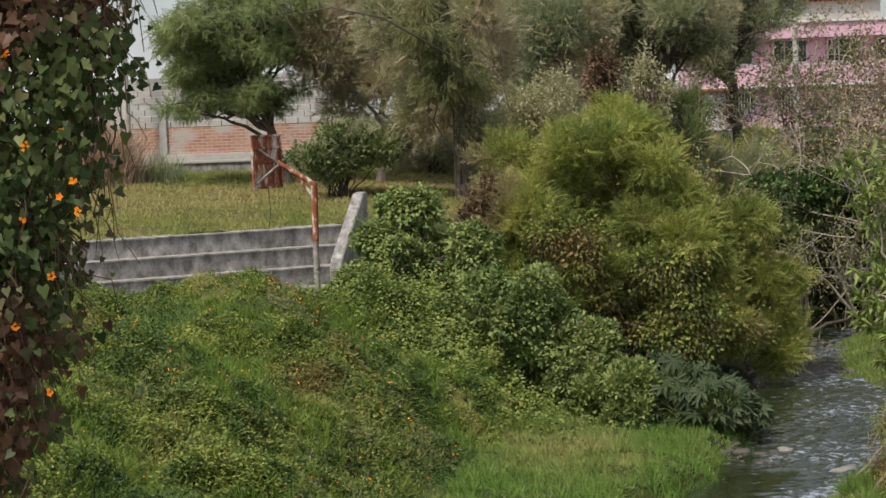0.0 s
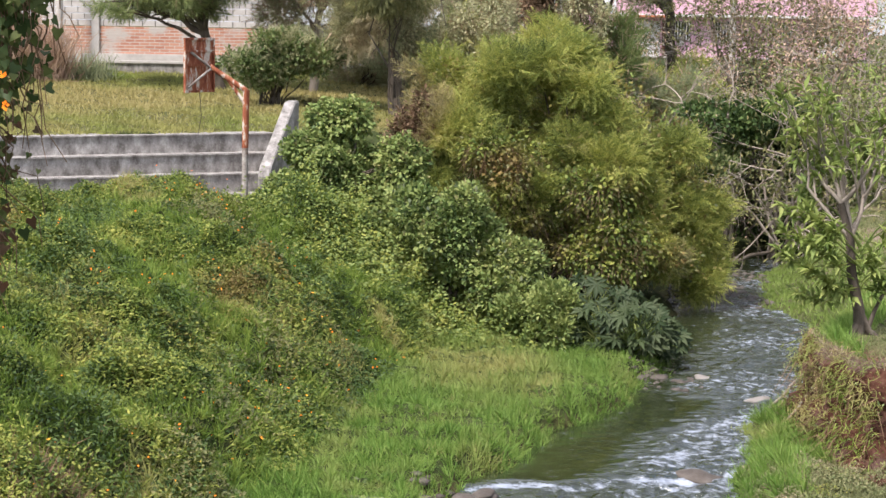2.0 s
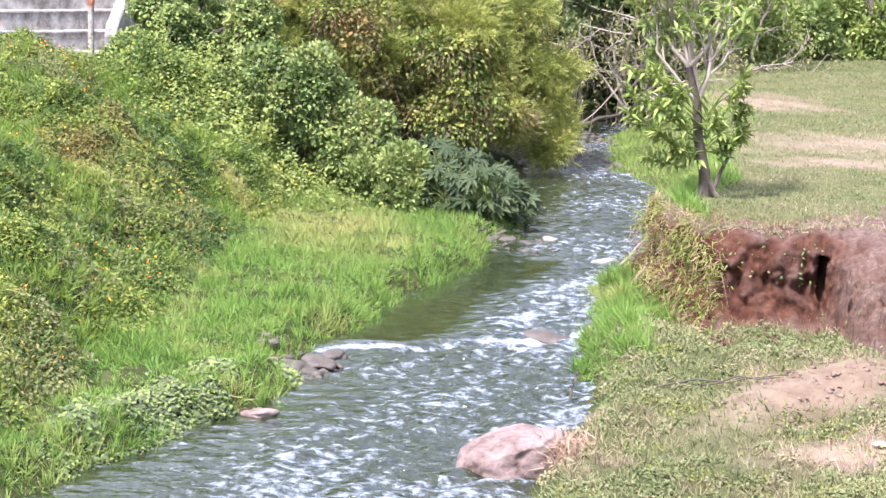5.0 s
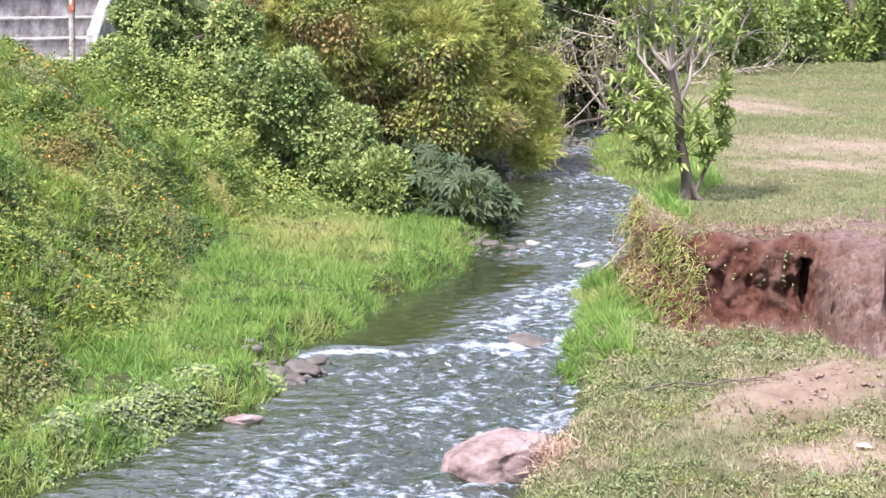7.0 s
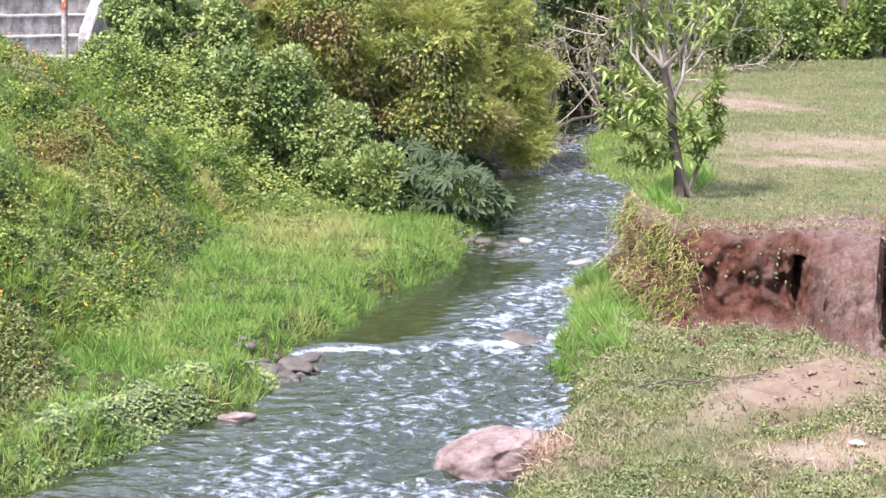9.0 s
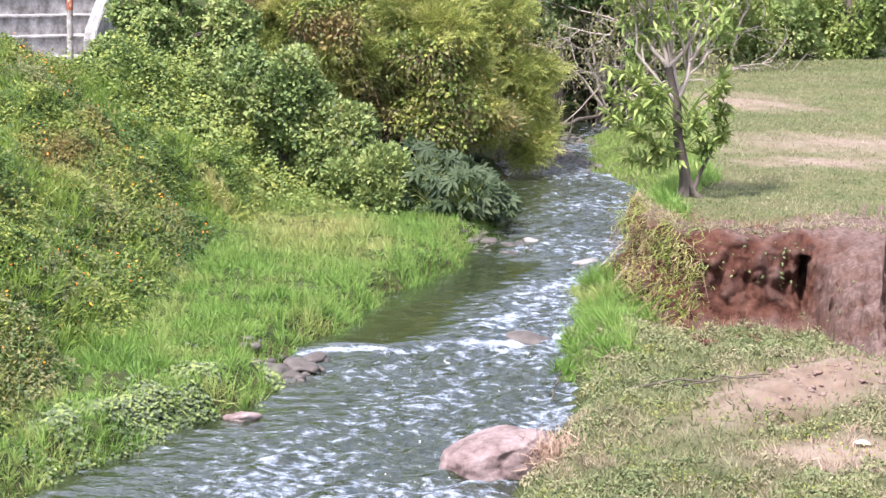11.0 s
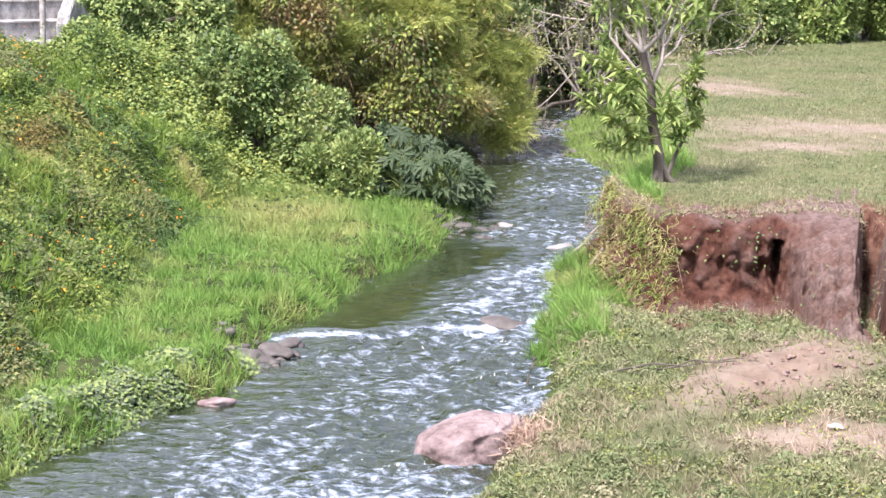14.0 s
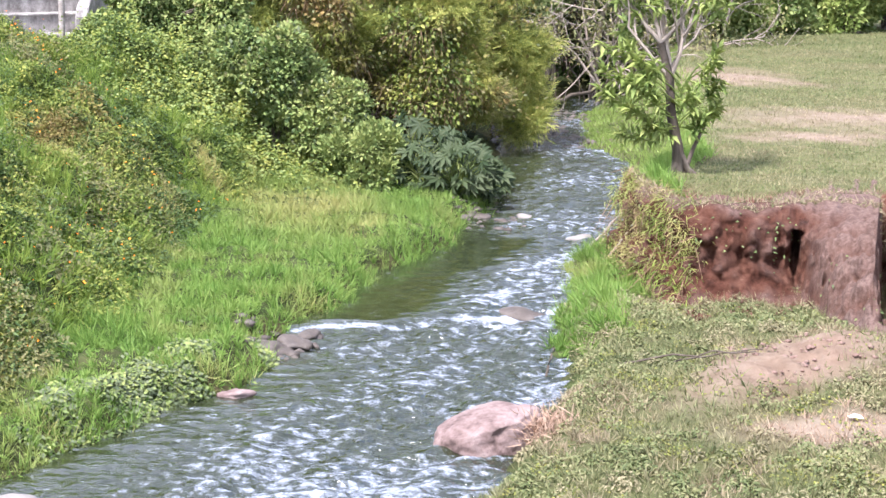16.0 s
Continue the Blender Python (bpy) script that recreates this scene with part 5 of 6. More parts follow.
# ---- creeper-covered trunk close by ----
def creeper_trunk():
    ob = thing("creeper_clad_trunk", "trunk hung with heart-leaved creeper and orange flowers", "tree")
    a, b = np.array((-4.4, 9.0, ground_at(-4.4, 9.0) - 0.1)), np.array((-2.05, 8.1, 7.2))
    line = bend_line(a, b, 0, 0.01, 14)
    part("trunk", tubes("trunk", [(line, 0.22, 0.16)], BARK, 10), ob)
    n = 21000
    t = rng.random(n)
    axis_x = np.interp(t, [0, 1], [0, 1])
    z = 2.4 + 4.2 * t
    right = np.interp(z, [2.4, 3.43, 3.86, 4.58, 5.0, 5.53, 6.6], [-2.75, -2.38, -2.2, -2.02, -1.9, -1.76, -1.6])
    wide = 1.0
    u = rng.random(n) ** 0.85
    edge = 0.10 * wob(z, z * 0, 0, 7, 51) + 0.05 * wob(z, z * 0, 0, 19, 52)
    P = np.stack([right + edge - u * wide + 0.04 * rng.normal(size=n), 8.1 + 0.25 * rng.normal(size=n) - 0.25 * np.sin(np.pi * np.clip(u, 0, 1)), z], -1)
    dead = smooth(wob(P[:, 0], P[:, 1], P[:, 2], 4.0, 53), 0.1, 0.5)
    L = 0.050 * rng.uniform(0.5, 1.3, n)
    A = np.stack([0.5 * rng.normal(size=n), -0.3 + 0.4 * rng.normal(size=n), -0.8 + 0.5 * rng.normal(size=n)], -1)
    U = np.array((0.1, -1.0, 0.5)) + 0.5 * rand_dirs(n)
    part("foliage", scatter("foliage", HEARTS, P, A, U, L, L * 0.9, HEART, dead * 0.9), ob)
    lines = []
    for _ in range(1500):
        zz = rng.uniform(3.0, 6.2)
        rr = float(np.interp(zz, [2.4, 3.43, 3.86, 4.58, 5.0, 5.53, 6.6], [-2.75, -2.38, -2.2, -2.02, -1.9, -1.76, -1.6]))
        s = np.array((rr - 0.06 - 0.9 * rng.random(), 8.05 + 0.15 * rng.normal(), zz))
        lines.append((bend_line(s, s + np.array((rng.normal() * 0.12, rng.normal() * 0.08, -rng.uniform(0.15, 0.6))), 0.03, 0.07, 6), 0.004, 0.002))
    part("dead_growth", tubes("dead_growth", lines, DRYVINE, 4), ob, "brown withered stems")
    for z, x in ((5.3, -2.18), (4.78, -1.93), (4.72, -1.99), (4.93, -2.12), (4.66, -1.92), (4.63, -2.14), (4.4, -2.04), (4.98, -1.97), (4.0, -2.33), (5.15, -2.3), (3.93, -2.07), (4.2, -2.2)):
        c = np.array([(x, 7.62, z)] * 5)
        ang = np.arange(5) * 2 * np.pi / 5
        A = np.stack([np.cos(ang), 0 * ang - 0.15, np.sin(ang)], -1)
        part("flower", scatter("flower", LEAF, c + 0.004 * rng.normal(size=(5, 3)), A, np.array([(0, -1.0, 0.1)] * 5), 0.018, 0.017, PETAL), ob, "orange five-petalled flower")


creeper_trunk()


# ---- ground cover ----
def spread(n, x0, x1, y0, y1, keep):
    x, y = rng.uniform(x0, x1, n), rng.uniform(y0, y1, n)
    k = keep(x, y) > rng.random(n)
    return x[k], y[k]


def in_wedge(x, y):
    return ((x / y > -0.31) & (x / y < 0.33)).astype(float)


def patch(x, y):
    """Creeper patches on the slope: about 0 on grass, 1 on creeper."""
    return smooth(wob(x * 1.0, y * 0.7, 0, 2.1, 71) + 0.5 * wob(x, y, 0, 5.5, 72), -0.25, 0.2)


def tufted(x, y, cell):
    """Draws places together into tufts on a jittered grid; returns them with the way out of each tuft."""
    i, j = np.floor(x / cell), np.floor(y / cell)
    h = np.sin(i * 127.1 + j * 311.7) * 43758.5453
    g = np.sin(i * 269.5 + j * 183.3) * 43758.5453
    cx, cy = (i + 0.15 + 0.7 * (h - np.floor(h))) * cell, (j + 0.15 + 0.7 * (g - np.floor(g))) * cell
    dx, dy = x - cx, y - cy
    return cx + 0.45 * dx, cy + 0.45 * dy, dx / cell, dy / cell, h - np.floor(h)


def turf_of(name, label, x, y, tall, wide, mat, tone, lean=0.35, shape=BLADE, lift=0.0, cell=0.0):
    n = len(x)
    al = np.array((0, 0, 1.0))[None] + lean * rng.normal(size=(n, 3))
    L = tall * rng.uniform(0.45, 1.3, n)
    if cell:
        x, y, dx, dy, k = tufted(x, y, cell)
        al = al + np.stack([1.3 * dx, 1.3 * dy, 0 * dx], -1)
        L = L * (0.6 + 0.8 * k)
    z = height(x, y) - 0.015 + lift * rng.random(n)
    me = scatter(name, shape, np.stack([x, y, z], -1), al, rand_dirs(n), L, wide * rng.uniform(0.7, 1.3, n), mat, tone)
    return tagged(new(name, me), label, "grass", kind="stuff")


def clumped_creeper(name, label, x, y, mat, tone=None, per=135, size=0.058, cat="creeper", bulk=1.0):
    """Creeper heaped in many small domes, each at one of the given places, with gaps between them."""
    r = bulk * rng.uniform(0.10, 0.27, len(x))
    k = np.repeat(np.arange(len(x)), per)
    n = len(k)
    d = rand_dirs(n)
    d[:, 2] = np.abs(d[:, 2])
    rad = r[k] * (0.75 + 0.3 * rng.random(n))
    px, py = x[k] + d[:, 0] * rad * 1.25, y[k] + d[:, 1] * rad * 1.25
    pz = height(px, py) + d[:, 2] * rad * 0.85 + 0.02
    al = d + np.stack([0.6 * rng.normal(size=n), 0.6 * rng.normal(size=n) - 0.2, -0.7 + 0.4 * rng.normal(size=n)], -1)
    me = scatter(name, LEAF, np.stack([px, py, pz], -1), al, d + np.array((0, -0.2, 0.5)) + 0.35 * rand_dirs(n), size * rng.uniform(0.6, 1.3, n), size * 0.5, mat, None if tone is None else tone[k])
    return tagged(new(name, me), label, cat, kind="stuff")


def creeper_of(name, label, x, y, size, mat, tone, lift, cat="creeper"):
    n = len(x)
    z = height(x, y) + lift * rng.random(n) ** 1.3 * np.clip(0.6 + 0.8 * wob(x, y, 0, 8.0, 83), 0.05, 1.6)
    me = scatter(name, LEAF, np.stack([x, y, z], -1), np.stack([rng.normal(size=n), rng.normal(size=n) - 0.5, 0.35 * rng.normal(size=n) - 0.2], -1), np.array((0.15, -0.45, 1.0)) + 0.55 * rand_dirs(n), size * rng.uniform(0.6, 1.3, n), size * 0.62, mat, tone)
    return tagged(new(name, me), label, cat, kind="stuff")


on_hill = lambda x, y: in_wedge(x, y) * smooth(foot_line(y) - x, -0.15, 0.15)
x, y = spread(430000, -10.5, 1.0, 13.5, 31.5, lambda x, y: on_hill(x, y) * (1 - 0.4 * patch(x, y)))
turf_of("slope_grass", "long bright green grass on the slope", x, y, 0.19, 0.014, GRASS, 0.7 * smooth(wob(x, y, 0, 1.3, 73) + 0.4 * wob(x, y, 0, 5, 74), 0.3, 0.8), 0.6, lift=0.05, cell=0.17)
x, y = spread(230000, -10.5, 1.0, 13.5, 31.5, lambda x, y: on_hill(x, y) * (0.12 + 0.88 * patch(x, y)))
creeper_of("slope_creeper", "small-leaved dark green creeper matting the slope", x, y, 0.058, DARKVINE_SHADE, None, 0.16)
x, y = spread(5200, -10.5, 1.0, 13.5, 31.5, lambda x, y: on_hill(x, y) * (0.06 + 0.94 * patch(x, y)))
clumped_creeper("creeper_heaps", "heaped green creeper with small leaves on the slope", x, y, VINE, 0.6 * smooth(wob(x, y, 0, 2.1, 75), 0.5, 0.9))
dark_patch = lambda x, y: on_hill(x, y) * smooth(wob(x * 0.9 + y * 0.42, (y - x) * 0.35, 0, 2.6, 87) + 0.4 * wob(x, y, 0, 6, 88), 0.08, 0.42)
# Besides the dark patches, a band at y 21.3 paints the lip's shade.
x, y = spread(4000, -10.5, 1.0, 13.5, 31.5, lambda x, y: np.maximum(dark_patch(x, y), on_hill(x, y) * np.exp(-((y - 21.3) / 0.35) ** 2) * (x > -2.9)))
clumped_creeper("dark_creeper", "dark green creeper heaps on the slope and its shaded lip", x, y, DARKVINE_SHADE, None, 120, 0.06)
x, y = spread(14000, -4.6, -2.6, 14.6, 18.2, lambda x, y: np.exp(-((x + 3.5) / 0.4) ** 2 - ((y - 16.1) / 0.9) ** 2))
turf_of("dead_bracken", "withered brown growth on the slope foot", x, y, 0.2, 0.012, DRYVINE, None, 1.0, lift=0.12)
band = lambda x, y: on_hill(x, y) * np.exp(-((x - np.interp(y, [15, 20, 24.9, 25.6, 27.6, 30], [-2.6, -2.7, -1.8, -2.7, -4.0, -4.6])) / 0.42) ** 2) * (0.3 + 0.7 * (wob(x, y, 0, 3, 76) > 0))
x, y = spread(2600, -6, 1.0, 15, 30, band)
clumped_creeper("yellowing_creeper", "yellow-green flowering creeper band", x, y, YELLOWISH, None, 100, 0.055)
x, y = spread(16000, -10, 1.0, 14, 31, lambda x, y: on_hill(x, y) * (0.02 + 0.6 * band(x, y) + 0.2 * (wob(x, y, 0, 2.4, 77) > 0.5)))
creeper_of("creeper_flowers", "tiny orange flowers among the creeper", x, y, 0.034, PETAL, None, 0.40, "flowers")
tangle = lambda x, y: in_wedge(x, y) * np.exp(-((x + 0.9) / 1.5) ** 2 - ((y - 29.6) / 1.5) ** 2)
x, y = spread(90000, -4, 1.6, 26.5, 33, tangle)
creeper_of("tangled_creeper", "tangled creeper spreading between the shrubs", x, y, 0.066, VINE, None, 0.55)
# Lighter copy of the tangle, set higher: sunlight put into the leaf colour.
x, y = spread(50000, -4, 1.6, 26.5, 33, tangle)
creeper_of("sunlit_creeper", "sunlit light green creeper spreading between the shrubs", x, y, 0.066, BRIGHT, None, 0.68)
apron = lambda x, y: in_wedge(x, y) * smooth(left_edge(y) - x, -0.14, 0.04) * smooth(x - foot_line(y), -0.5, 0.0)
x, y = spread(330000, -5, 3.2, 13.5, 31, apron)
tone = 0.9 * np.exp(-((x - 0.0) / 0.9) ** 2 - ((y - 26.0) / 1.6) ** 2) + 0.5 * smooth(wob(x, y, 0, 2.0, 78), 0.5, 0.9) * smooth(left_edge(y) - x, 0.6, 1.2)
turf_of("bank_grass", "lush green grass on the low stream bank", x, y, 0.14 * np.clip(1 + 0.5 * wob(x, y, 0, 3.2, 85), 0.4, 1.6), 0.013, LUSH, tone + 0.35 * smooth(wob(x, y, 0, 4.5, 86), 0.2, 0.8), 0.6, cell=0.15)
tufts = lambda x, y: apron(x, y) * smooth(wob(x, y, 0, 6.5, 96) + 0.5 * (left_edge(y) - x < 0.3), 0.45, 0.7)
x, y = spread(120000, -5, 3.2, 13.5, 31, tufts)
turf_of("grass_tufts", "taller tufts of bright and bleached grass by the water", x, y, 0.2, 0.012, LUSH, 0.8 * smooth(wob(x, y, 0, 5.0, 97), 0.1, 0.7), 0.7)
cress = lambda x, y: in_wedge(x, y) * smooth(left_edge(y) - x, -0.3, 0.0) * (1 - smooth(left_edge(y) - x, 0.35, 0.9)) * smooth(19.6 - y, 0, 0.6) * smooth(y, 15.6, 16.4) * smooth(wob(x, y, 0, 4.5, 84), -0.3, 0.2)
x, y = spread(90000, -4.0, 1.0, 15.3, 19.8, cress)
creeper_of("waterside_herbs", "low grey-green waterside herbs", x, y, 0.06, GREYGREEN, None, 0.09, "herbs")
x, y = spread(60000, -4.0, 1.0, 15.3, 19.8, cress)
creeper_of("waterside_leaves", "fresh green waterside leaves", x, y, 0.055, BRIGHT, None, 0.10, "herbs")
low_right = lambda x, y: in_wedge(x, y) * smooth(x - right_edge(y), -0.02, 0.2) * smooth(-terrace_side(x, y), 0.0, 0.15) * (1 - fan_mask(x, y))
x, y = spread(150000, 0, 8, 12.8, 24, lambda x, y: low_right(x, y) * (1 - 0.6 * dust_mask(x, y)))
turf_of("low_bank_turf", "short worn turf on the low bank", x, y, 0.10, 0.013, TURF, np.clip(dust_mask(x, y) + 0.08 + 0.55 * smooth(wob(x, y, 0, 3, 79) + 0.4 * wob(x, y, 0, 9, 78), -0.1, 0.8), 0, 1), 0.7, cell=0.13)
low_weeds = lambda x, y: low_right(x, y) * smooth(wob(x, y, 0, 4.0, 98) + 0.4 * wob(x, y, 0, 12, 99), 0.0, 0.5) * (1 - 0.8 * dust_mask(x, y))
x, y = spread(70000, 0, 8, 12.8, 24, low_weeds)
creeper_of("low_weeds", "low green clover and weeds in the turf", x, y, 0.036, VINE, 0.4 * rng.random(len(x)), 0.05, "weeds")
x, y = spread(2200, 0, 8, 12.8, 24, lambda x, y: low_right(x, y) * (1 - fan_mask(x, y)) * (0.25 + 0.75 * smooth(wob(x, y, 0, 2.4, 101), -0.2, 0.4)) * (1 - 0.7 * dust_mask(x, y)))
clumped_creeper("turf_tussocks", "small leafy tussocks on the low bank", x, y, TURF, 0.4 * smooth(wob(x, y, 0, 3.5, 102), 0.1, 0.6), 60, 0.04, "weeds", 0.4)
edge_right = lambda x, y: smooth(x - right_edge(y), -0.1, 0.05) * (1 - smooth(x - right_edge(y) - 0.55 * smooth(y, 20.8, 21.8), 0.45, 0.85)) * smooth(y, 18.9, 19.5) * smooth(27.5 - y, 0, 1.5)
x, y = spread(80000, 2.3, 5.6, 18.8, 27.5, edge_right)
turf_of("waterside_grass", "long bright grass fringing the stream", x, y, 0.20, 0.014, LUSH, 0.5 * smooth(wob(x, y, 0, 4, 80), 0.2, 0.8), 0.5, cell=0.2)
lawn = lambda x, y: in_wedge(x, y) * smooth(x - right_edge(y), 0.0, 0.3) * smooth(-terrace_side(x, y), -0.6, 0.2)
x, y = spread(60000, 4, 8.5, 27, 42, lawn)
turf_of("gravel_bar_grass", "short fresh grass on the far stream bar", x, y, 0.10, 0.02, LUSH, 0.2 + 0 * x, 0.5)
field_keep = lambda x, y: in_wedge(x, y) * smooth(terrace_side(x, y), 0.0, 0.2)
x, y = spread(330000, 3.8, 15.5, 15, 47, lambda x, y: field_keep(x, y) * (1 - 0.85 * dust_mask(x, y)))
turf_of("meadow_turf", "short grazed yellow-green turf of the meadow", x, y, 0.06, 0.018, TURF, np.clip(0.8 * dust_mask(x, y) + 0.4 * smooth(wob(x, y, 0, 1.2, 81), 0.3, 0.9), 0, 1), 0.7)
x, y = spread(9000, 3.9, 7.2, 15, 24.2, lambda x, y: np.exp(-(terrace_side(x, y) / 0.14) ** 2))
turf_of("rim_grass", "dry grass and roots fringing the earth scarp", x, y, 0.16, 0.010, TURF, 0.6 + 0 * x, 0.9)
back = lambda x, y: in_wedge(x, y) * smooth(stand_behind(x, y), 0.02, 0.1)
x, y = spread(260000, -17, 1, 33, 57, back)
turf_of("upper_meadow_grass", "uncut green and straw-coloured meadow grass", x, y, 0.13, 0.028, GRASS, np.clip(0.5 + 0.55 * np.exp(-((stand_behind(x, y) - 6.5) / 2.4) ** 2) + 0.3 * wob(x, y, 0, 1.5, 82), 0, 0.9), 0.8)

# ---- stones, earth and litter ----
rock = tagged(new("boulder", boulder("boulder", (0.98, 0.8, 0.66), PINKSTONE, 4, 0.17, 5, 0.45)), "large smooth pinkish boulder at the water's edge", "rock")
rock.location, rock.rotation_euler = (1.64, 16.3, 0.08), (0, radians(-14), radians(18))
for i, (x, y, s, mat, lab) in enumerate(((-0.42, 19.55, 0.42, STONE, "grey stone at the stream edge"), (-0.12, 19.75, 0.36, STONE, "dark flat stone at the stream edge"), (0.05, 20.1, 0.30, STONE, "grey stone at the stream edge"), (-0.65, 19.35, 0.22, STONE, "small stone at the stream edge"), (-0.68, 17.8, 0.24, PINKSTONE, "small reddish stone in shallow water"), (3.2, 27.2, 0.34, PALESTONE, "pale rounded stone in the stream"), (3.75, 25.6, 0.36, PALESTONE, "flat pale stone in the stream"), (2.45, 21.15, 0.4, STONE, "flat dark stone in the riffle"), (2.45, 27.2, 0.3, STONE, "grey stone at the stream edge"), (2.7, 27.9, 0.26, STONE, "grey stone at the stream edge"), (2.35, 26.5, 0.22, STONE, "grey stone at the stream edge"), (3.0, 26.7, 0.18, STONE, "grey stone at the stream edge"), (-2.35, 14.2, 0.75, PALESTONE, "pale rounded rock breaking the water"))):
    ob = tagged(new("stone", boulder("stone", (s * 1.25, s, s * (0.3 if i == 7 else 0.42)), mat, 10 + i, 0.45, 3)), lab, "stone", "stream stones")
    ob.location = (x, y, max(ground_at(x, y), 0.0) + 0.01)
    ob.rotation_euler = (0, 0, rng.uniform(0, 6))


def gravel(name, label, n, cx, cy, rx, ry, lo, hi, mat):
    """Loose pebbles in one mesh."""
    V, F, base = [], [], 0
    bm = bmesh.new()
    bmesh.ops.create_icosphere(bm, subdivisions=1, radius=1)
    sv, sf = np.array([v.co for v in bm.verts]), np.array([[v.index for v in f.verts] for f in bm.faces])
    bm.free()
    for _ in range(n):
        x, y = cx + rx * rng.uniform(-1, 1), cy + ry * rng.uniform(-1, 1)
        s = lo + (hi - lo) * rng.random() ** 3
        k = sv * (1 + 0.25 * rng.normal(size=(len(sv), 1))) * np.array((s * 1.2, s, s * 0.6))
        a = rng.uniform(0, 6.3)
        k = k @ np.array([[math.cos(a), -math.sin(a), 0], [math.sin(a), math.cos(a), 0], [0, 0, 1]])
        V.append(k + np.array((x, y, max(ground_at(x, y), 0.012 if y > 22 else -0.02) + 0.01)))
        F.append(sf + base)
        base += len(sv)
    return tagged(new(name, raw_mesh(name, np.concatenate(V), np.concatenate(F), mat, True)), label, "pebbles", kind="stuff")


gravel("gravel_bar", "cobbles and pebbles in the shallow far riffle", 420, 4.3, 35.8, 0.9, 1.5, 0.04, 0.12, STONE)
gravel("gravel_bar", "pale pebbles beside the far stream", 200, 4.9, 38.5, 0.7, 1.4, 0.03, 0.11, STONE)
gravel("shore_pebbles", "dark pebbles under the castor plants", 220, 2.6, 27.6, 0.5, 1.4, 0.03, 0.09, STONE)
gravel("shore_pebbles", "small stones along the grassy edge", 60, -0.3, 19.6, 0.45, 0.5, 0.02, 0.08, STONE)
gravel("earth_clods", "crumbled red earth clods below the scarp", 260, 4.9, 17.6, 0.85, 0.8, 0.006, 0.035, PALEMUD)
gravel("earth_clods", "crumbled red earth at the foot of the scarp", 140, 4.9, 20.5, 0.8, 0.25, 0.01, 0.06, MUD)


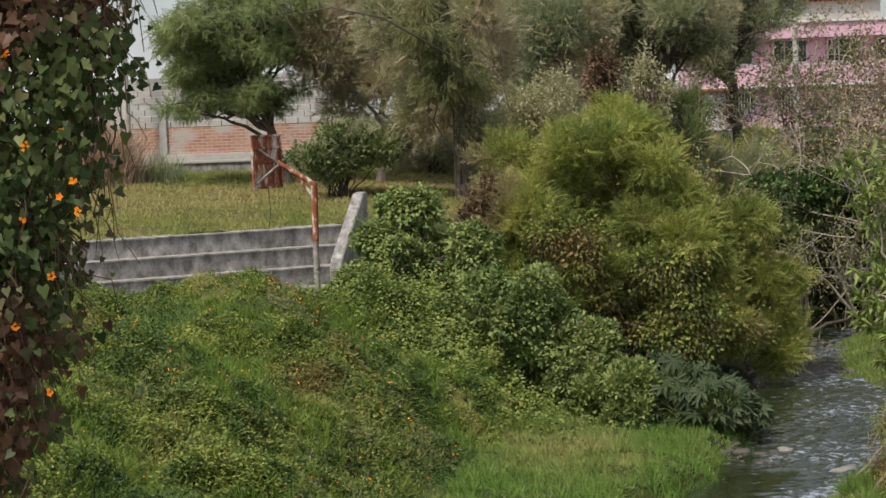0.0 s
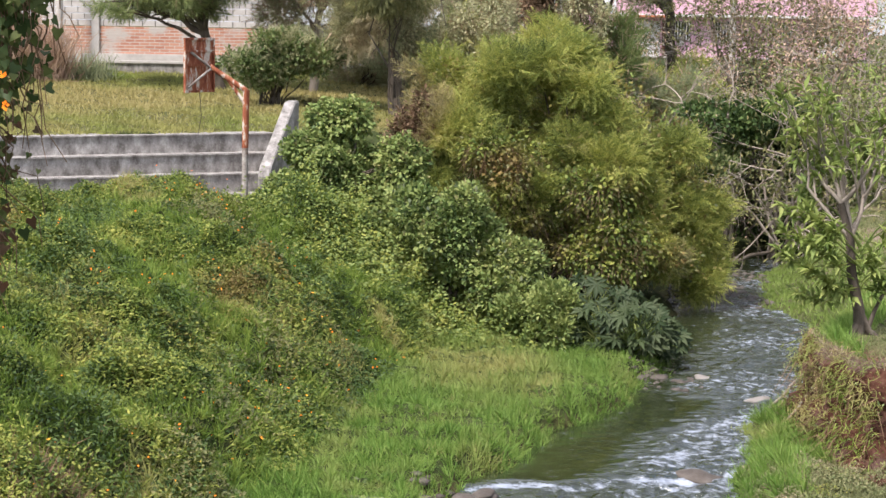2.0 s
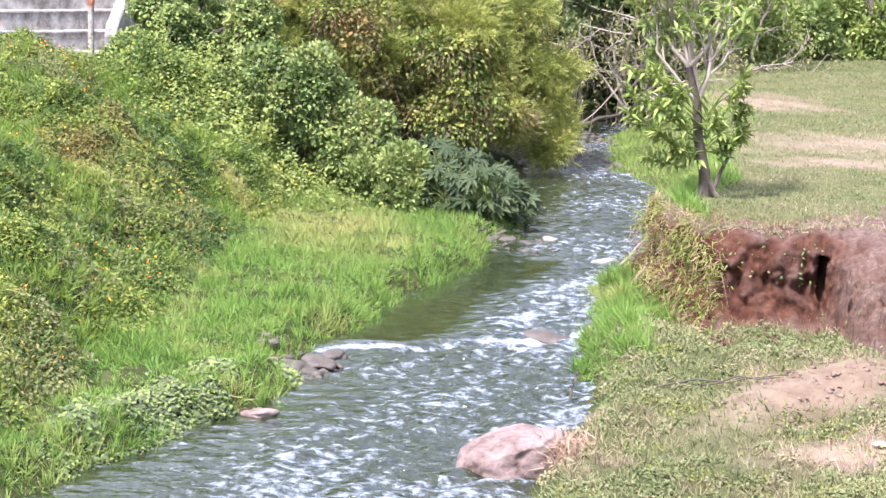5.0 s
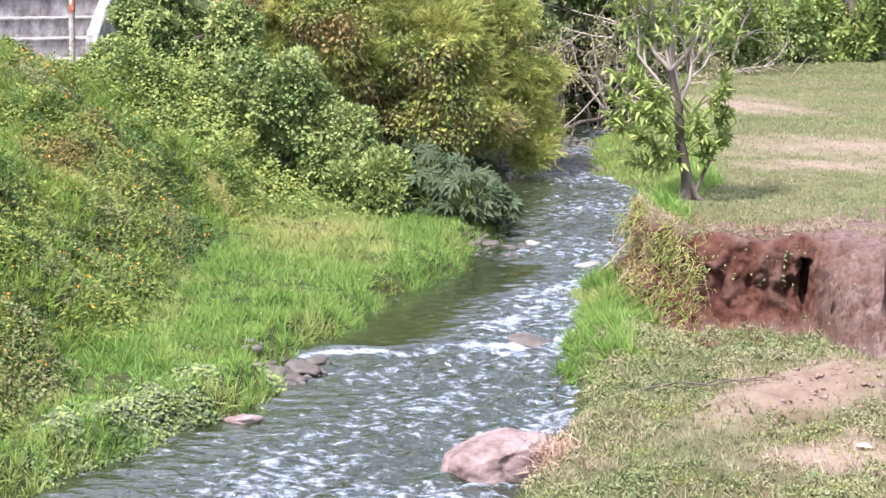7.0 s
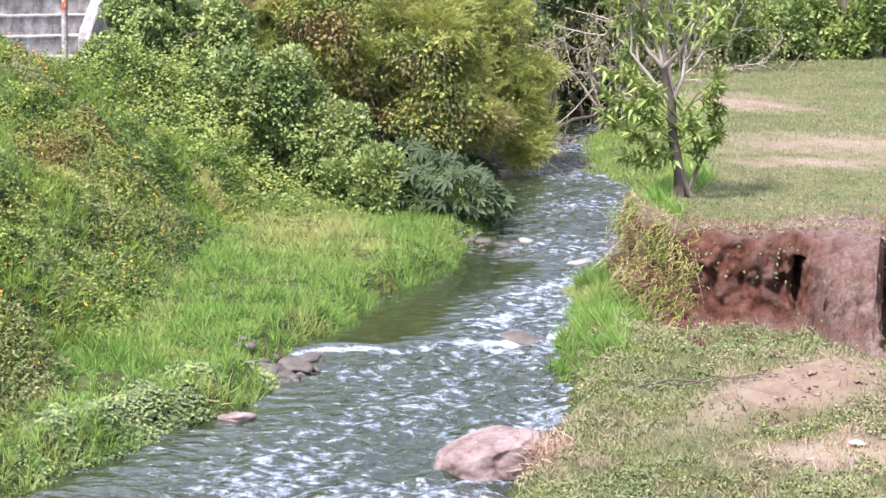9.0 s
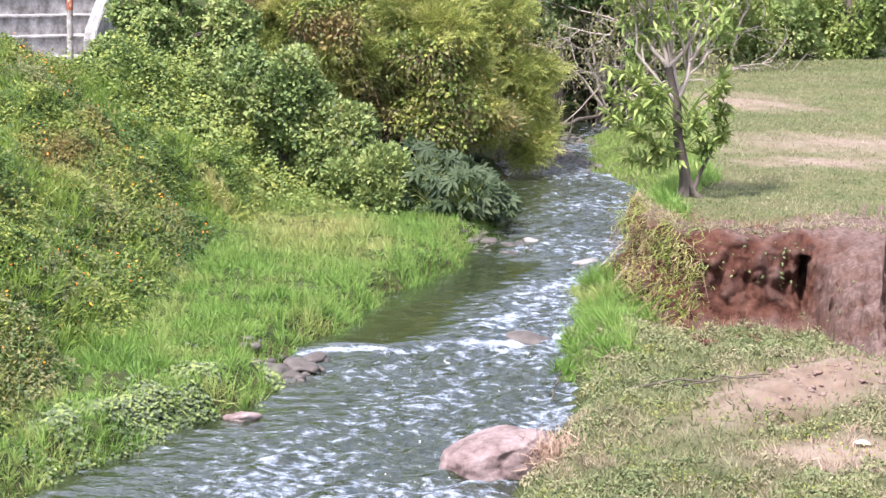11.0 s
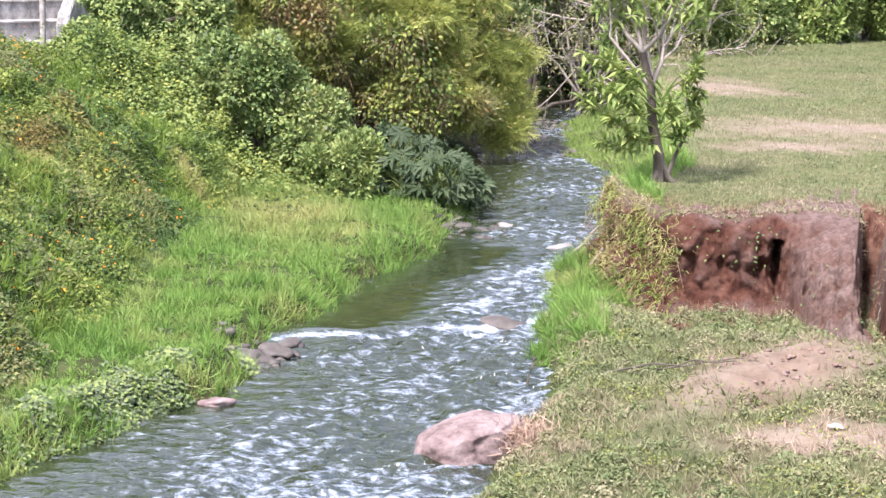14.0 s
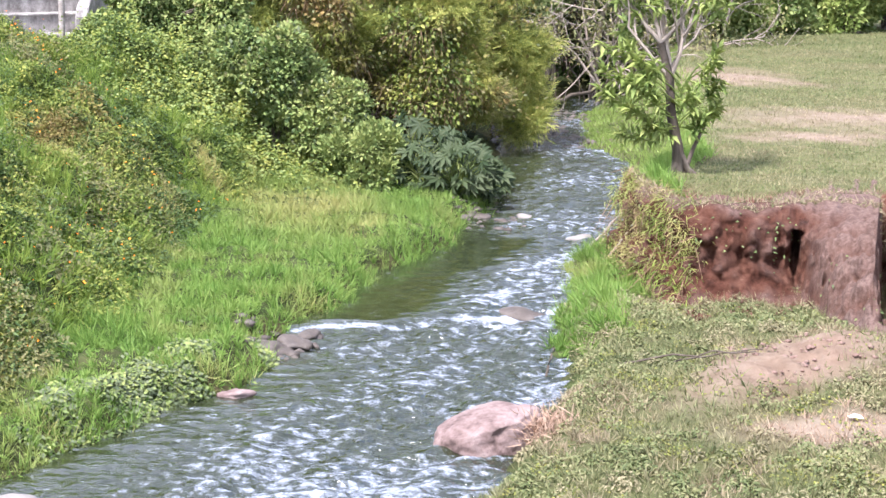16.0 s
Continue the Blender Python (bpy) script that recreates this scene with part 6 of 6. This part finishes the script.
def build_scarp():
    """Eroded earth face under the rim of the upper meadow: fissured, with a ragged lip and a talus foot."""
    rim = np.array([(4.12, 24.0), (4.15, 23.0), (4.25, 22.2), (4.5, 21.78), (4.9, 21.7), (5.5, 21.85), (5.78, 22.05), (6.2, 22.25), (6.72, 22.2), (6.74, 21.6), (6.33, 20.4), (6.6, 19.6), (6.9, 18), (7.4, 16), (8, 13)])
    foot = np.array([(3.8, 24.0), (3.7, 22.9), (3.85, 21.6), (4.15, 20.85), (4.65, 20.75), (5.4, 20.9), (5.62, 20.85), (5.55, 19.6), (5.65, 18.9), (5.75, 18.4), (5.8, 18.0), (5.95, 17.4), (6.4, 16.4), (7.0, 15.0), (7.7, 12.5)])
    slump = [0, 0, 0, 0, 0, 0.05, 0.1, 1, 1, 0.9, 0.25, 0.1, 0.3, 0.3, 0.3]
    knots = np.concatenate([[0], np.cumsum(np.hypot(*np.diff(rim, axis=0).T) + 0.5 * np.hypot(*np.diff(foot, axis=0).T))])
    s = np.arange(0, knots[-1], 0.035)

    def along(c):
        q = np.interp(s, knots, c)
        for _ in range(110):
            q[1:-1] = (q[:-2] + q[1:-1] * 2 + q[2:]) / 4
        return q

    R, Ft, lobe = np.stack([along(rim[:, 0]), along(rim[:, 1])], -1), np.stack([along(foot[:, 0]), along(foot[:, 1])], -1), along(slump)
    out = np.concatenate([unit(Ft - R), np.zeros((len(s), 1))], -1)
    lo, hi = height(Ft[:, 0] + out[:, 0] * 0.1, Ft[:, 1] + out[:, 1] * 0.1, False), height(R[:, 0] - out[:, 0] * 0.7, R[:, 1] - out[:, 1] * 0.7, False)
    V, pale = [], []
    for v in [-0.06, 0.0] + list(np.linspace(0.04, 0.9, 30)) + [0.93, 0.96, 0.985, 1.0, 1.01, 0.99]:
        back = np.interp(v, [-0.06, 0, 0.12, 0.3, 0.85, 0.96, 1.0], [-0.12, 0, 0.34, 0.5, 0.72, 0.82, 0.95])
        bulge = np.interp(v, [-0.06, 0, 0.2, 0.5, 0.75, 0.92, 1.0], [-0.1, 0, 0.07, 0.24, 0.46, 0.75, 0.97])
        h = back * (1 - lobe) + bulge * lobe
        if v > 1:
            h = h * 0 + 1.12
        elif v == 0.99:
            h = h * 0 + 1.5
        q = Ft + (R - Ft) * np.reshape(h, (-1, 1))
        k = np.sin(np.pi * np.clip(v, 0, 1)) ** 0.4 if 0 < v < 1 else 0.0
        crack = -0.30 * np.clip(wob(s, 0 * s + v * 0.35, 0, 2.6, 91) - 0.35, 0, 1) - 0.14 * np.clip(wob(s, 0 * s + v * 0.5, 0, 8.0, 92) - 0.2, 0, 1) - 0.55 * np.exp(-((s - knots[6]) / 0.13) ** 2) * (v < 0.75) + 0.08 * np.sin(9 * v + 2 * wob(s, 0 * s, 0, 1.5, 93))
        p = np.concatenate([q, (lo + (hi - lo) * v)[:, None]], -1) + out * (crack * k)[:, None]
        n1 = np.array([[noise.noise(Vector(w) * 3.1), noise.noise(Vector(w) * 8.5 + Vector((9, 0, 0))), noise.noise(Vector(w) * 21.0)] for w in p])
        p = p + out * (max(k, 0.15) * (1 - 0.25 * lobe) * (0.20 * n1[:, 0] + 0.12 * n1[:, 1] + 0.045 * n1[:, 2]))[:, None]
        p[:, 2] += (0.035 + 0.09 * lobe) * k * n1[:, 1] + 0.12 * lobe * k * n1[:, 0] + (0.05 * wob(s, 0 * s, 0, 6, 94) if 0.9 < v <= 1.0 else 0)
        V.append(p)
        pale.append(np.clip(lobe * 0.75 + 0.7 * smooth(np.full(len(s), v), 0.9, 1.0) + 0.5 * n1[:, 0] + 0.35 * n1[:, 1] + 0.25 * (v < 0.1) - 0.05, 0, 1))
    V = np.array(V)
    m, n = V.shape[:2]
    i = np.arange(m - 1)[:, None] * n + np.arange(n - 1)[None, :]
    F = np.stack([i, i + 1, i + n + 1, i + n], -1).reshape(-1, 4)
    ob = tagged(new("earth_scarp", raw_mesh("earth_scarp", V.reshape(-1, 3), F, scarp_material(), True, {"pale": np.array(pale).ravel()})), "eroded red earth scarp under the meadow rim", "earth bank", kind="structure")
    k = rng.choice(m * n, 900)
    P = V.reshape(-1, 3)[k]
    keep = wob(P[:, 0], P[:, 1], P[:, 2], 3.2, 95) + 0.9 * (P[:, 0] < 4.5) + 0.35 * ((P[:, 0] < 5.7) & (P[:, 2] > 0.5)) > 0.62
    P, O = P[keep], np.tile(out, (m, 1))[k][keep]
    me = scatter("scarp_weeds", LEAF, P + O * 0.02, O + 0.7 * rand_dirs(len(P)) + np.array((0, 0, -0.3)), O + np.array((0, 0, 0.6)), 0.055 * rng.uniform(0.4, 1.3, len(P)), 0.024, ROUND)
    tagged(new("scarp_weeds", me), "small weeds rooted in the earth face", "weeds", kind="stuff")
    zone = V.reshape(-1, 3)
    zone = zone[(zone[:, 0] < 4.5) & (zone[:, 1] > 20.6)]
    zone = zone[rng.choice(len(zone), 5200)] + rng.normal(size=(5200, 3)) * 0.05
    o2 = np.array((-0.25, -0.6, 0.0))
    me = scatter("hanging_roots", BLADE, zone[:600] + o2 * 0.12, rand_dirs(600) * 0.8 + np.array((-0.15, -0.25, -0.6)), rand_dirs(600), 0.45 * rng.uniform(0.3, 1.4, 600), 0.012, DRYVINE)
    tagged(new("hanging_roots", me), "brown dry roots hanging over the bank corner", "roots", kind="stuff")
    q = zone[600:] + rng.normal(size=(4600, 3)) * (0.05, 0.05, 0.03)
    me = scatter("corner_weeds", BENT, q + o2 * 0.05, rand_dirs(4600) * 0.6 + np.array((-0.3, -0.5, -0.35)), rand_dirs(4600), 0.13 * rng.uniform(0.4, 1.4, 4600), 0.010, GRASS, np.clip(0.25 + 0.7 * wob(q[:, 0], q[:, 1], q[:, 2], 4, 100), 0, 1))
    tagged(new("corner_weeds", me), "dry and green weeds on the bank corner", "weeds", kind="stuff")
    tuft = np.array((2.15, 16.05, 0.15)) + rng.normal(size=(900, 3)) * (0.12, 0.16, 0.05)
    me = scatter("straw_tuft", BENT, tuft, rand_dirs(900) * 0.7 + np.array((-0.1, -0.4, 0.35)), rand_dirs(900), 0.2 * rng.uniform(0.5, 1.3, 900), 0.012, STRAW)
    tagged(new("straw_tuft", me), "dry straw tuft beside the boulder", "grass", kind="stuff")
    q = V[-4:-1].reshape(-1, 3)
    q = q[rng.choice(len(q), 5000)]
    al = rand_dirs(5000) * 0.6 + np.array((0, 0, 0.2))
    me = scatter("rim_fringe", BLADE, q, al, rand_dirs(5000), 0.11 * rng.uniform(0.4, 1.4, 5000), 0.011, TURF, rng.random(5000))
    tagged(new("rim_fringe", me), "dry grass fringe hanging over the scarp", "grass", kind="stuff")


build_scarp()
for i, (x, y, z) in enumerate(((3.85, 25.2, 0.28), (4.75, 15.7, 0.44), (5.6, 15.9, 0.5), (5.05, 31.2, 0.2), (5.3, 30.4, 0.2))):
    ob = tagged(new("litter", boulder("litter", (0.11, 0.08, 0.035), PLASTIC, 60 + i, 0.6, 3)), "crumpled scrap of white plastic litter", "litter", "litter")
    ob.location = (x, y, ground_at(x, y) + 0.02)
log = tagged(new("fallen_log", tubes("fallen_log", [(bend_line((5.2, 40.2, 0.15), (6.6, 40.8, 0.5), 0.05, 0.02), 0.045, 0.03)], BARK, 8)), "thin fallen log across the far bank", "log")
for i, (a, b, r) in enumerate((((3.6, 24.4, 0.3), (4.5, 24.4, 1.05), 0.022), ((3.9, 22.6, 0.35), (4.3, 22.8, 1.05), 0.02), ((4.0, 22.0, 0.3), (4.2, 22.2, 1.0), 0.025), ((3.7, 23.2, 0.25), (4.25, 23.3, 0.9), 0.018), ((3.0, 18.0, 0.4), (4.3, 17.6, 0.5), 0.012), ((3.5, 17.9, 0.45), (4.4, 17.7, 0.5), 0.010), ((2.4, 18.45, 0.2), (2.48, 18.5, 0.3), 0.014), ((-7.2, 26.0, 2.6), (-6.8, 25.6, 2.5), 0.03))):
    zz = max(ground_at(a[0], a[1]), 0.02)
    st = tagged(new("stick", tubes("stick", [(bend_line((a[0], a[1], zz), b, 0.03, 0.015), r, r * 0.6)], PALEBARK if i < 4 else BARK, 6)), "dead stick caught on the bank", "stick", "sticks")
